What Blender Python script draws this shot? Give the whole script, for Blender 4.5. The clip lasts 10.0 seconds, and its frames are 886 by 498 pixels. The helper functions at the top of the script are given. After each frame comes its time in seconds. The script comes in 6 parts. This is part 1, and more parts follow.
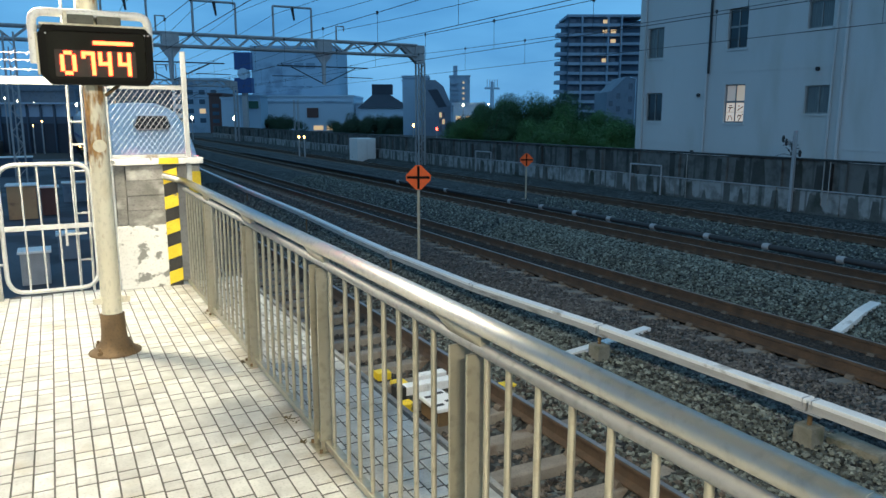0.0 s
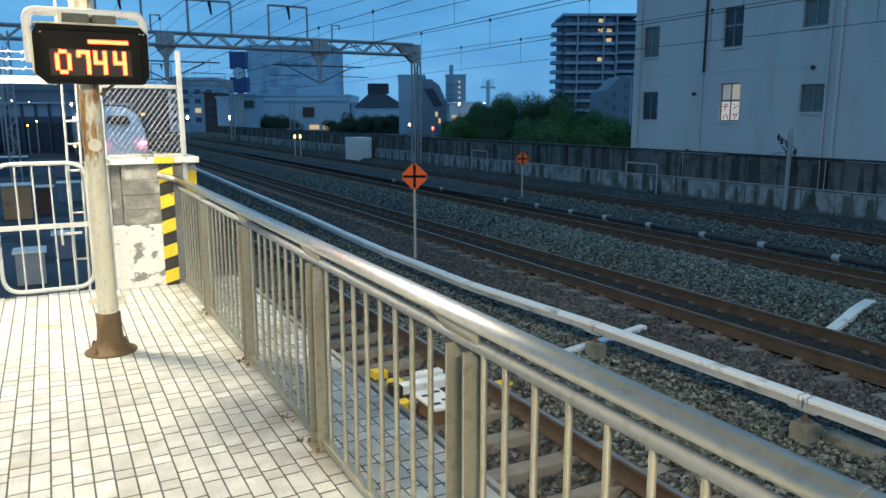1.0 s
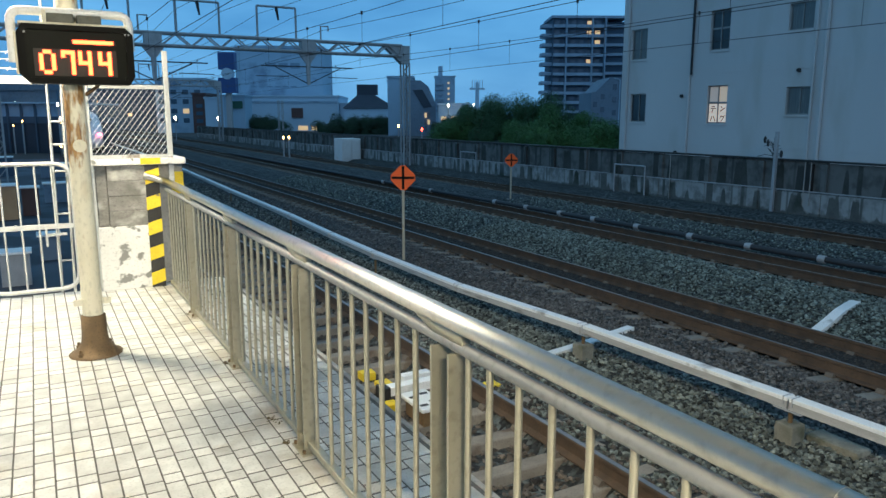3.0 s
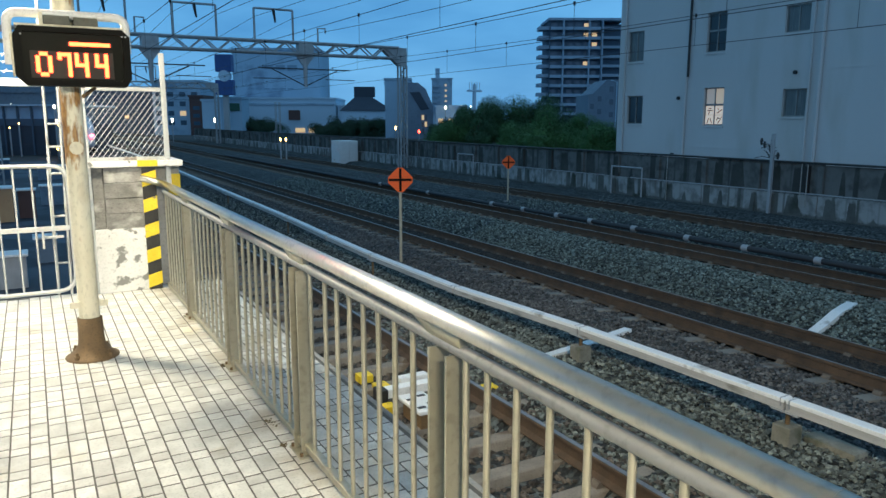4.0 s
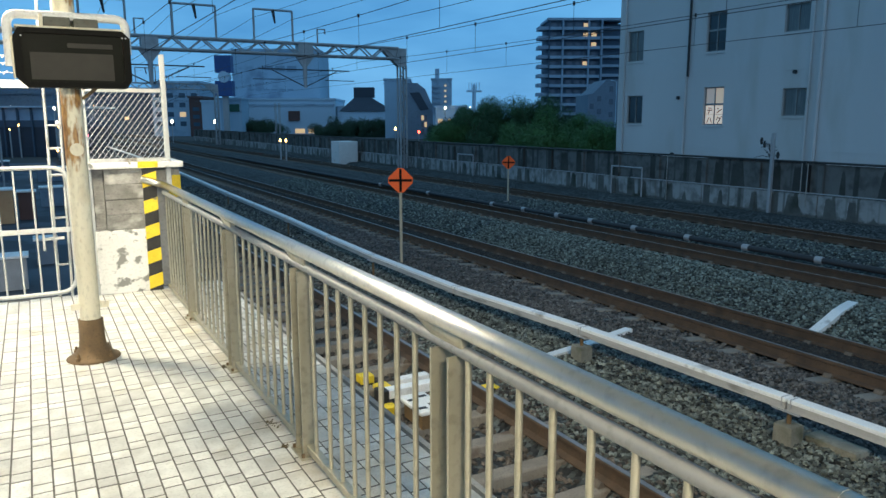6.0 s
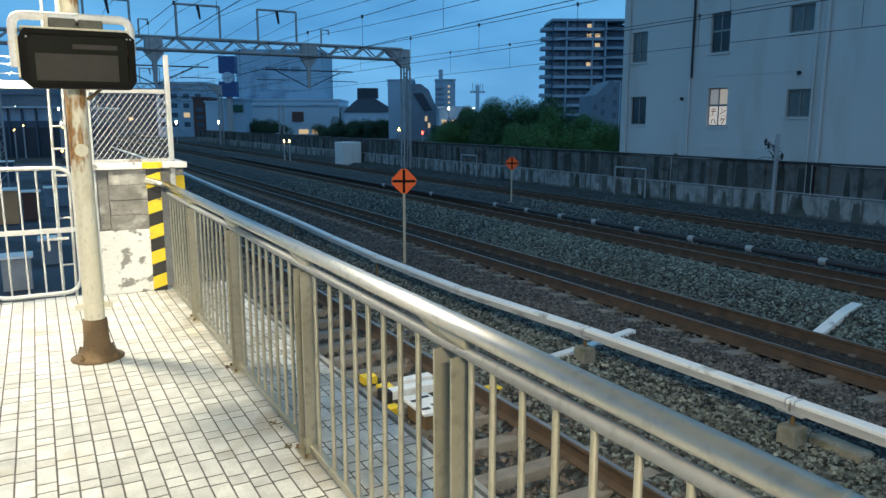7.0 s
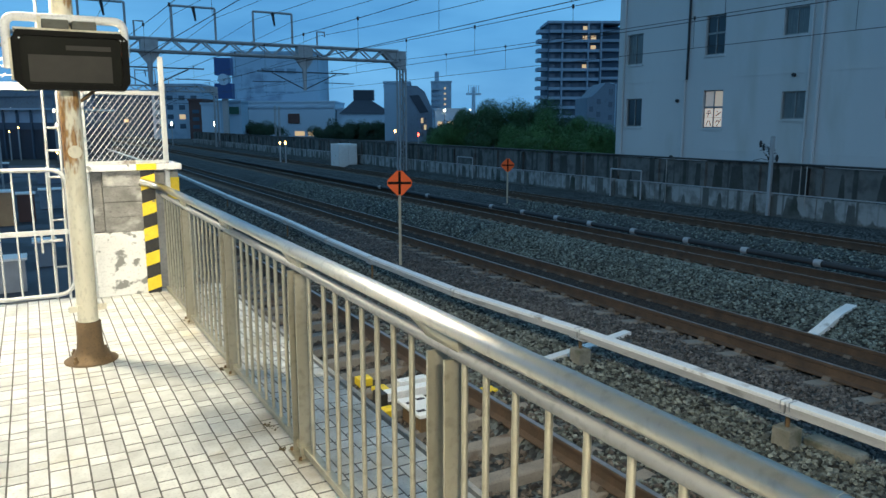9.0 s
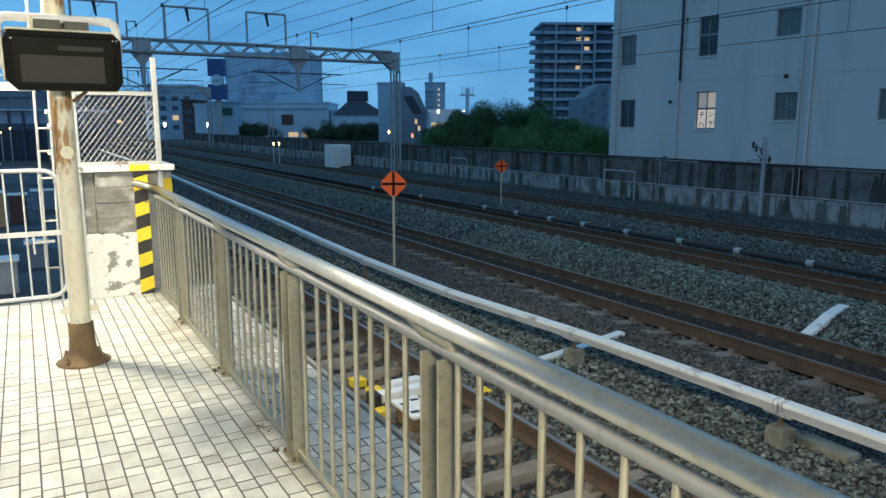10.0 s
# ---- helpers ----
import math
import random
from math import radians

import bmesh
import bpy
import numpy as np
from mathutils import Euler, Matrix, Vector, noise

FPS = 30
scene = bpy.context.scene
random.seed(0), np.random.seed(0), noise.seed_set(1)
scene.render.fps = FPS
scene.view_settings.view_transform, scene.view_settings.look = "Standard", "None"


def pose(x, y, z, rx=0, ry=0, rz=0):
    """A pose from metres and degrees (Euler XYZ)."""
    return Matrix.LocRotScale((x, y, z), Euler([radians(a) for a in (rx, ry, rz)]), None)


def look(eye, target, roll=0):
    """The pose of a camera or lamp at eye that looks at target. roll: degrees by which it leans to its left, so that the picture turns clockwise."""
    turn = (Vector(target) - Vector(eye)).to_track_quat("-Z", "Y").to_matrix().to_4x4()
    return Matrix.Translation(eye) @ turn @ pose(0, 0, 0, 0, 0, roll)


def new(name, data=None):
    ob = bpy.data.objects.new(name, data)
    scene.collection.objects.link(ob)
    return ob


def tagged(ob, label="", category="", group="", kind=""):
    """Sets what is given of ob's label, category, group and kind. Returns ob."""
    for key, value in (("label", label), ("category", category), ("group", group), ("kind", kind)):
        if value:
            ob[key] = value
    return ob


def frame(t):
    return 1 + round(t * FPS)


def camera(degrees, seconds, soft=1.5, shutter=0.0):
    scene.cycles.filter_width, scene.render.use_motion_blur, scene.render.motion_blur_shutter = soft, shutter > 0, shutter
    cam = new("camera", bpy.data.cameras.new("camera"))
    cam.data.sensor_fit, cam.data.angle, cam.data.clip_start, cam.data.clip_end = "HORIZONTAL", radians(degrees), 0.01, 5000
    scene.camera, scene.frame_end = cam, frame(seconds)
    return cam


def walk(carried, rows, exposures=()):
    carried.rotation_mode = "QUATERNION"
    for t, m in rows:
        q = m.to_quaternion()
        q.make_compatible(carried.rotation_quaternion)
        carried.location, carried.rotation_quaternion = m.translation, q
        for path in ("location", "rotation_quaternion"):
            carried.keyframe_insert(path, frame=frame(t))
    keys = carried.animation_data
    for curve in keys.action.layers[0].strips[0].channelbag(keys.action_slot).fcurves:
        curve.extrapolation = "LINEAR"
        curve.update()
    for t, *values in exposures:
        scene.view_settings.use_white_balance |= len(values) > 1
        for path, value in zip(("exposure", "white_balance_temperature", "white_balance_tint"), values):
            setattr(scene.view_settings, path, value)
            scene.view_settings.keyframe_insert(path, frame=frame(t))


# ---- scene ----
# handheld shot from the platform: eye height 1.75 m over the tiles, y runs along the track, x towards the tracks
cam = camera(62.575, 10.0)
PATH = [
    (0.0, -0.0000, 0.0001, 1.7497, 79.719, -0.000, -27.894),
    (0.5, -0.0016, -0.0002, 1.7497, 79.734, -0.028, -28.031),
    (1.0, -0.0016, -0.0010, 1.7458, 79.655, -0.074, -28.191),
    (1.5, -0.0000, -0.0010, 1.7449, 79.681, -0.001, -28.459),
    (2.0, 0.0082, -0.0022, 1.7474, 79.697, 0.053, -28.656),
    (2.5, 0.0101, -0.0104, 1.7486, 79.689, 0.078, -28.863),
    (4.0, 0.0110, -0.0078, 1.7480, 79.914, 0.070, -29.268),
    (4.5, 0.0110, -0.0092, 1.7485, 79.936, 0.017, -29.260),
    (5.0, 0.0070, -0.0022, 1.7482, 79.921, -0.000, -29.313),
    (5.5, 0.0079, -0.0029, 1.7480, 79.925, -0.081, -29.321),
    (7.0, 0.0048, -0.0061, 1.7503, 79.999, -0.059, -28.997),
    (7.5, 0.0056, -0.0100, 1.7498, 80.030, -0.050, -28.834),
    (8.0, 0.0067, -0.0085, 1.7487, 80.042, -0.050, -28.817),
    (8.5, 0.0114, -0.0068, 1.7472, 80.099, -0.046, -29.060),
    (9.0, 0.0166, -0.0055, 1.7482, 80.146, -0.041, -29.301),
    (9.5, 0.0183, -0.0089, 1.7462, 80.184, -0.037, -29.552),
    (10.0, 0.0179, -0.0065, 1.7455, 80.226, -0.016, -29.781),
]
walk(cam, [(t, pose(x, y, z, rx, 0, rz) @ pose(0, 0, 0, 0, 0, roll)) for t, x, y, z, rx, roll, rz in PATH])

# ---- light: blue dusk sky, platform lamps overhead ----
world = bpy.data.worlds.new("dusk")
scene.world = world
world.use_nodes = True
wn, wl = world.node_tree.nodes, world.node_tree.links
sky = wn.new("ShaderNodeTexSky")
sky.sky_type, sky.sun_disc = "NISHITA", False
sky.sun_elevation, sky.sun_rotation, sky.ozone_density = radians(28), radians(200), 2.0
wc = wn.new("ShaderNodeTexCoord")
wm = wn.new("ShaderNodeMapping")
wm.inputs["Scale"].default_value = (1.0, 1.0, 3.5)
wnoise = wn.new("ShaderNodeTexNoise")
wnoise.inputs["Scale"].default_value, wnoise.inputs["Detail"].default_value = 3.0, 6.0
wramp = wn.new("ShaderNodeValToRGB")
wramp.color_ramp.elements[0].position, wramp.color_ramp.elements[0].color = 0.33, (0.70, 0.77, 0.82, 1)
wramp.color_ramp.elements[1].position, wramp.color_ramp.elements[1].color = 0.70, (1.36, 1.22, 1.12, 1)
wmix = wn.new("ShaderNodeMix")
wmix.data_type, wmix.blend_type = "RGBA", "MULTIPLY"
wmix.inputs[0].default_value = 1.0
wl.new(wc.outputs["Generated"], wm.inputs["Vector"])
wl.new(wm.outputs["Vector"], wnoise.inputs["Vector"])
wl.new(wnoise.outputs["Fac"], wramp.inputs["Fac"])
veil = wn.new("ShaderNodeMix")  # thin even cloud over the clear sky
veil.data_type = "RGBA"
veil.inputs[0].default_value = 0.92
wsep = wn.new("ShaderNodeSeparateXYZ")
wgrad = wn.new("ShaderNodeValToRGB")
wgrad.color_ramp.elements[0].position, wgrad.color_ramp.elements[0].color = 0.12, (0.48, 2.42, 5.15, 1)
wgrad.color_ramp.elements[1].position, wgrad.color_ramp.elements[1].color = 0.60, (1.05, 2.40, 3.85, 1)
wl.new(wc.outputs["Generated"], wsep.inputs[0])
wl.new(wsep.outputs["Z"], wgrad.inputs["Fac"])
wl.new(wgrad.outputs["Color"], veil.inputs[7])
wl.new(sky.outputs["Color"], veil.inputs[6])
wl.new(veil.outputs[2], wmix.inputs[6])
wl.new(wramp.outputs["Color"], wmix.inputs[7])
wl.new(wmix.outputs[2], wn["Background"].inputs["Color"])
wn["Background"].inputs["Strength"].default_value = 0.15


def area_lamp(name, loc, target, power, sx, sy, colour, spread):
    d = bpy.data.lights.new(name, "AREA")
    d.shape, d.size, d.size_y, d.energy, d.color, d.spread = "RECTANGLE", sx, sy, power, colour, radians(spread)
    ob = new(name, d)
    ob.matrix_world = look(loc, target)
    return ob


WARM = (1.0, 0.905, 0.69)
area_lamp("platform_lamp", (-0.62, 6.85, 3.65), (-0.1, 6.6, 0.0), 280, 0.5, 0.16, WARM, 180)
area_lamp("platform_lamp", (-0.55, -3.2, 3.6), (0.4, 1.6, 0.4), 385, 1.25, 0.28, WARM, 140)
scene.view_settings.exposure = 0.0


# ---- materials ----
def mat(name, c1, c2, scale=8.0, rough=0.7, metal=0.0, bump=0.15, fine=60.0, spots=None, spot_scale=1.5, spot_lo=0.55, spot_hi=0.7,
        stretch=(1, 1, 1), coords="world", spread=0.0, island=False, clear=0.0):
    """Two scales of colour variation, fine relief, and optional stains of a third colour."""
    m = bpy.data.materials.new(name)
    m.use_nodes = True
    n, l = m.node_tree.nodes, m.node_tree.links
    b = n["Principled BSDF"]
    b.inputs["Metallic"].default_value = metal
    if coords == "world":
        src = n.new("ShaderNodeNewGeometry").outputs["Position"]
    else:
        src = n.new("ShaderNodeTexCoord").outputs["Object"]
    mp = n.new("ShaderNodeMapping")
    mp.inputs["Scale"].default_value = stretch
    l.new(src, mp.inputs["Vector"])

    def nz(sc, detail=5.0):
        t = n.new("ShaderNodeTexNoise")
        t.inputs["Scale"].default_value, t.inputs["Detail"].default_value = sc, detail
        l.new(mp.outputs["Vector"], t.inputs["Vector"])
        return t.outputs["Fac"]

    def mixc(fac, a, c):
        x = n.new("ShaderNodeMix")
        x.data_type = "RGBA"
        if isinstance(fac, float):
            x.inputs[0].default_value = fac
        else:
            l.new(fac, x.inputs[0])
        for i, v in ((6, a), (7, c)):
            if isinstance(v, tuple):
                x.inputs[i].default_value = (*v, 1)
            else:
                l.new(v, x.inputs[i])
        return x.outputs[2]

    def ramp(fac, lo, hi):
        r = n.new("ShaderNodeMapRange")
        r.inputs["From Min"].default_value, r.inputs["From Max"].default_value = lo, hi
        l.new(fac, r.inputs["Value"])
        return r.outputs["Result"]

    big, small = nz(scale), nz(fine, 3.0)
    col = mixc(ramp(big, 0.3, 0.7), c1, c2)
    dark = tuple(v * 0.72 for v in c1)
    col = mixc(ramp(small, 0.52, 0.85), col, dark)
    if spots:
        col = mixc(ramp(nz(spot_scale, 8.0), spot_lo, spot_hi), col, spots)
    if spread:
        if island:
            rnd = n.new("ShaderNodeNewGeometry").outputs["Random Per Island"]
        else:
            rnd = n.new("ShaderNodeObjectInfo").outputs["Random"]
        hsv = n.new("ShaderNodeHueSaturation")
        r = n.new("ShaderNodeMapRange")
        r.inputs["To Min"].default_value, r.inputs["To Max"].default_value = 1 - spread, 1 + spread
        l.new(rnd, r.inputs["Value"])
        l.new(r.outputs["Result"], hsv.inputs["Value"])
        l.new(col, hsv.inputs["Color"])
        col = hsv.outputs["Color"]
    l.new(col, b.inputs["Base Color"])
    rr = n.new("ShaderNodeMapRange")
    rr.inputs["To Min"].default_value, rr.inputs["To Max"].default_value = max(rough - 0.12, 0.02), min(rough + 0.12, 1)
    l.new(big, rr.inputs["Value"])
    l.new(rr.outputs["Result"], b.inputs["Roughness"])
    if clear:
        b.inputs["Coat Weight"].default_value = clear
    if bump:
        bp = n.new("ShaderNodeBump")
        bp.inputs["Strength"].default_value, bp.inputs["Distance"].default_value = bump, 0.01
        l.new(small, bp.inputs["Height"])
        l.new(bp.outputs["Normal"], b.inputs["Normal"])
    return m


def glow(name, colour, strength):
    m = bpy.data.materials.new(name)
    m.use_nodes = True
    b = m.node_tree.nodes["Principled BSDF"]
    b.inputs["Base Color"].default_value = (*colour, 1)
    b.inputs["Emission Color"].default_value = (*colour, 1)
    b.inputs["Emission Strength"].default_value = strength
    return m


def glass(name, colour, rough=0.08):
    m = bpy.data.materials.new(name)
    m.use_nodes = True
    b = m.node_tree.nodes["Principled BSDF"]
    b.inputs["Base Color"].default_value = (*colour, 1)
    b.inputs["Roughness"].default_value = rough
    b.inputs["IOR"].default_value = 1.5
    return m


TILE = mat("tile", (0.5, 0.49, 0.45), (0.74, 0.73, 0.68), 7.0, 0.40, bump=0.14, fine=70, spots=(0.45, 0.38, 0.22), spot_scale=2.3, spot_lo=0.58, spot_hi=0.82, spread=0.16)
TILE_REST = mat("tile_rest", (0.5, 0.49, 0.45), (0.74, 0.73, 0.68), 7.0, 0.40, bump=0.14, fine=70, spots=(0.45, 0.38, 0.22), spot_scale=2.3, spot_lo=0.58, spot_hi=0.82, spread=0.16, island=True)


def grime(m):
    """Brown dirt washed against the foot of the railing and round the pole, patchy."""
    n, l = m.node_tree.nodes, m.node_tree.links
    b = n["Principled BSDF"]
    old = b.inputs["Base Color"].links[0].from_socket
    geo, sep, nz = n.new("ShaderNodeNewGeometry"), n.new("ShaderNodeSeparateXYZ"), n.new("ShaderNodeTexNoise")
    l.new(geo.outputs["Position"], sep.inputs[0])
    l.new(geo.outputs["Position"], nz.inputs["Vector"])
    nz.inputs["Scale"].default_value, nz.inputs["Detail"].default_value = 3.2, 7.0
    rise, cover, add = n.new("ShaderNodeMapRange"), n.new("ShaderNodeMapRange"), n.new("ShaderNodeMath")
    for k, v in zip(("From Min", "From Max", "To Min", "To Max"), (0.55, 1.12, -0.22, 0.06)):
        rise.inputs[k].default_value = v
    for k, v in zip(("From Min", "From Max", "To Min", "To Max"), (0.50, 0.68, 0.0, 0.5)):
        cover.inputs[k].default_value = v
    l.new(sep.outputs["X"], rise.inputs["Value"])
    l.new(rise.outputs["Result"], add.inputs[0])
    l.new(nz.outputs["Fac"], add.inputs[1])
    l.new(add.outputs[0], cover.inputs["Value"])
    mix = n.new("ShaderNodeMix")
    mix.data_type = "RGBA"
    mix.inputs[7].default_value = (0.26, 0.21, 0.13, 1)
    l.new(cover.outputs["Result"], mix.inputs[0])
    l.new(old, mix.inputs[6])
    l.new(mix.outputs[2], b.inputs["Base Color"])


grime(TILE)
grime(TILE_REST)
JOINT = mat("joint", (0.10, 0.092, 0.08), (0.16, 0.15, 0.13), 12, 0.9)
OLDCON = mat("mossy_concrete", (0.17, 0.165, 0.13), (0.29, 0.28, 0.23), 5.0, 0.95, bump=0.4, fine=45, spots=(0.09, 0.095, 0.06), spot_scale=4.0, spot_lo=0.5, spot_hi=0.65)
CONCRETE = mat("concrete", (0.30, 0.29, 0.27), (0.42, 0.41, 0.38), 3.0, 0.9, bump=0.3, fine=45, spots=(0.16, 0.15, 0.14), spot_scale=2.0)


def streaked(name, pale, dark, ledge, short, long, width, moss):
    """Old concrete: pale tongues of lime hang from a ledge between dark runs of soot, with moss on the dark."""
    m = mat(name, dark, tuple(v * 1.7 for v in dark), 1.8, 0.92, bump=0.35, fine=22, spots=moss, spot_scale=1.3, spot_lo=0.52, spot_hi=0.7)
    n, l = m.node_tree.nodes, m.node_tree.links
    b = n["Principled BSDF"]
    old = b.inputs["Base Color"].links[0].from_socket
    geo, sep = n.new("ShaderNodeNewGeometry"), n.new("ShaderNodeSeparateXYZ")
    l.new(geo.outputs["Position"], sep.inputs[0])

    def along(scale, zs, detail, shift):
        mp, t = n.new("ShaderNodeMapping"), n.new("ShaderNodeTexNoise")
        mp.inputs["Scale"].default_value, mp.inputs["Location"].default_value = (0, scale, zs), (shift, 0, 0)
        t.inputs["Scale"].default_value, t.inputs["Detail"].default_value = 1.0, detail
        l.new(geo.outputs["Position"], mp.inputs["Vector"])
        l.new(mp.outputs["Vector"], t.inputs["Vector"])
        return t.outputs["Fac"]

    def fit(sock, a, c, d, e):
        r = n.new("ShaderNodeMapRange")
        r.interpolation_type = "SMOOTHSTEP"
        for k, v in zip(("From Min", "From Max", "To Min", "To Max"), (a, c, d, e)):
            r.inputs[k].default_value = v
        l.new(sock, r.inputs["Value"])
        return r.outputs["Result"]

    def op(kind, a, c):
        q = n.new("ShaderNodeMath")
        q.operation = kind
        for i, v in ((0, a), (1, c)):
            if isinstance(v, float):
                q.inputs[i].default_value = v
            else:
                l.new(v, q.inputs[i])
        return q.outputs[0]

    reach = fit(along(width, 0.0, 1.0, 3.1), 0.43, 0.50, short, long)
    drop = op("SUBTRACT", ledge, sep.outputs["Z"])
    wobble = fit(along(9.0, 9.0, 4.0, 1.7), 0.25, 0.75, -0.04, 0.04)
    hang = fit(op("ADD", op("SUBTRACT", reach, drop), wobble), -0.02, 0.07, 0.0, 1.0)
    gap = fit(along(width * 2.3, 0.03, 1.0, 8.3), 0.38, 0.45, 0.0, 1.0)
    worn = fit(along(3.0, 3.0, 6.0, 5.5), 0.34, 0.60, 0.35, 1.0)
    mask = op("MULTIPLY", op("MULTIPLY", hang, gap), worn)
    mix = n.new("ShaderNodeMix")
    mix.data_type = "RGBA"
    mix.inputs[7].default_value = (*pale, 1)
    l.new(mask, mix.inputs[0])
    l.new(old, mix.inputs[6])
    l.new(mix.outputs[2], b.inputs["Base Color"])
    return m


WALLCON = streaked("stained_concrete", (0.34, 0.35, 0.345), (0.085, 0.090, 0.084), -0.50, 0.12, 0.66, 1.5, (0.035, 0.042, 0.030))
WALLDARK = streaked("sooty_concrete", (0.14, 0.147, 0.142), (0.040, 0.043, 0.040), 0.42, 0.15, 1.15, 1.3, (0.030, 0.036, 0.026))
WHITEWASH = mat("peeling_whitewash", (0.70, 0.69, 0.65), (0.80, 0.79, 0.76), 3.0, 0.85, bump=0.45, fine=40, spots=(0.24, 0.24, 0.22), spot_scale=9.0, spot_lo=0.57, spot_hi=0.63)
STEEL = mat("brushed_stainless", (0.54, 0.52, 0.465), (0.60, 0.58, 0.52), 1.2, 0.35, 1.0, bump=0.0, fine=30)


def brushed(m, amount):
    """Brushing along the tube spreads reflections round it but keeps them short along it."""
    n, l = m.node_tree.nodes, m.node_tree.links
    geo, cross, unit = n.new("ShaderNodeNewGeometry"), n.new("ShaderNodeVectorMath"), n.new("ShaderNodeVectorMath")
    cross.operation, unit.operation = "CROSS_PRODUCT", "NORMALIZE"
    cross.inputs[1].default_value = (0, 1, 0)
    l.new(geo.outputs["Normal"], cross.inputs[0])
    l.new(cross.outputs[0], unit.inputs[0])
    l.new(unit.outputs[0], n["Principled BSDF"].inputs["Tangent"])
    n["Principled BSDF"].inputs["Anisotropic"].default_value = amount


brushed(STEEL, 0.9)
STEELDULL = mat("dull_stainless", (0.25, 0.25, 0.245), (0.33, 0.33, 0.32), 2.5, 0.60, 0.6, bump=0.0, fine=30)
STEELBAR = mat("satin_stainless", (0.37, 0.345, 0.26), (0.46, 0.43, 0.34), 2.0, 0.36, 0.75, bump=0.0, fine=25)
CREAM = mat("cream_paint", (0.68, 0.62, 0.46), (0.75, 0.70, 0.55), 4, 0.5, bump=0.1, fine=50, spots=(0.50, 0.40, 0.24), spot_scale=2.6, spot_lo=0.55, spot_hi=0.70, stretch=(1, 1, 0.45))


def rusted(base, px):
    """Old paint with one large rust patch at eye height and runs below it."""
    m = base.copy()
    m.name = "rusted_cream_paint"
    n, l = m.node_tree.nodes, m.node_tree.links
    b = n["Principled BSDF"]
    old = b.inputs["Base Color"].links[0].from_socket
    geo, sep, mp, nz, nz2 = n.new("ShaderNodeNewGeometry"), n.new("ShaderNodeSeparateXYZ"), n.new("ShaderNodeMapping"), n.new("ShaderNodeTexNoise"), n.new("ShaderNodeTexNoise")
    mp.inputs["Scale"].default_value = (1, 1, 0.28)
    l.new(geo.outputs["Position"], sep.inputs[0])
    l.new(geo.outputs["Position"], mp.inputs["Vector"])
    for t, sc in ((nz, 13.0), (nz2, 45.0)):
        t.inputs["Scale"].default_value, t.inputs["Detail"].default_value = sc, 7.0
        l.new(mp.outputs["Vector"], t.inputs["Vector"])

    def rng_map(sock, a, b0, c, d):
        r = n.new("ShaderNodeMapRange")
        for k, v in zip(("From Min", "From Max", "To Min", "To Max"), (a, b0, c, d)):
            r.inputs[k].default_value = v
        l.new(sock, r.inputs["Value"])
        return r.outputs["Result"]

    def op(kind, a, c):
        q = n.new("ShaderNodeMath")
        q.operation = kind
        l.new(a, q.inputs[0])
        l.new(c, q.inputs[1])
        return q.outputs[0]

    band = op("MINIMUM", rng_map(sep.outputs["Z"], 1.30, 1.66, 0, 1), rng_map(sep.outputs["Z"], 1.88, 2.10, 1, 0.3))
    side = rng_map(sep.outputs["X"], px + 0.14, px + 0.02, 0.0, 1.0)
    bias = rng_map(op("MULTIPLY", band, side), 0, 1, -0.09, 0.19)
    total = op("ADD", op("ADD", nz.outputs["Fac"], bias), rng_map(nz2.outputs["Fac"], 0.3, 0.7, -0.05, 0.05))
    mask = rng_map(total, 0.57, 0.66, 0, 1)
    tone = n.new("ShaderNodeMix")
    tone.data_type = "RGBA"
    tone.inputs[6].default_value, tone.inputs[7].default_value = (0.17, 0.07, 0.022, 1), (0.46, 0.26, 0.09, 1)
    l.new(rng_map(nz2.outputs["Fac"], 0.35, 0.65, 0, 1), tone.inputs[0])
    mix = n.new("ShaderNodeMix")
    mix.data_type = "RGBA"
    l.new(mask, mix.inputs[0])
    l.new(old, mix.inputs[6])
    l.new(tone.outputs[2], mix.inputs[7])
    l.new(mix.outputs[2], b.inputs["Base Color"])
    return m


CREAMRUST = rusted(CREAM, 0.285)
RUSTPAINT = mat("brown_rusty_paint", (0.12, 0.075, 0.035), (0.18, 0.112, 0.05), 8, 0.75, bump=0.3, fine=70)
GATEPAINT = mat("worn_white_paint", (0.41, 0.42, 0.41), (0.51, 0.52, 0.51), 5, 0.45, bump=0.06, fine=60, spots=(0.22, 0.18, 0.14), spot_scale=7, spot_lo=0.62, spot_hi=0.7)
BLOCKCON = mat("rough_block_concrete", (0.16, 0.155, 0.14), (0.29, 0.28, 0.26), 7.0, 0.95, bump=0.6, fine=40, spots=(0.48, 0.47, 0.43), spot_scale=4.0, spot_lo=0.56, spot_hi=0.72, stretch=(1, 1, 1.6))
WHITE = mat("white_paint", (0.74, 0.74, 0.72), (0.80, 0.80, 0.78), 5, 0.45, bump=0.06, fine=60, spots=(0.35, 0.28, 0.2), spot_scale=6, spot_lo=0.66, spot_hi=0.75)
YELLOW = mat("yellow_paint", (0.80, 0.56, 0.02), (0.88, 0.64, 0.04), 9, 0.6, bump=0.2, spots=(0.25, 0.2, 0.1), spot_scale=12, spot_lo=0.62, spot_hi=0.7)
BLACK = mat("black_paint", (0.018, 0.017, 0.016), (0.035, 0.034, 0.031), 9, 0.6, bump=0.2)
HOUSING = mat("dark_housing", (0.0045, 0.005, 0.004), (0.008, 0.008, 0.007), 5, 0.5, bump=0.05)
SCREEN = mat("display_screen", (0.007, 0.008, 0.006), (0.010, 0.011, 0.008), 5, 0.45, bump=0.0)
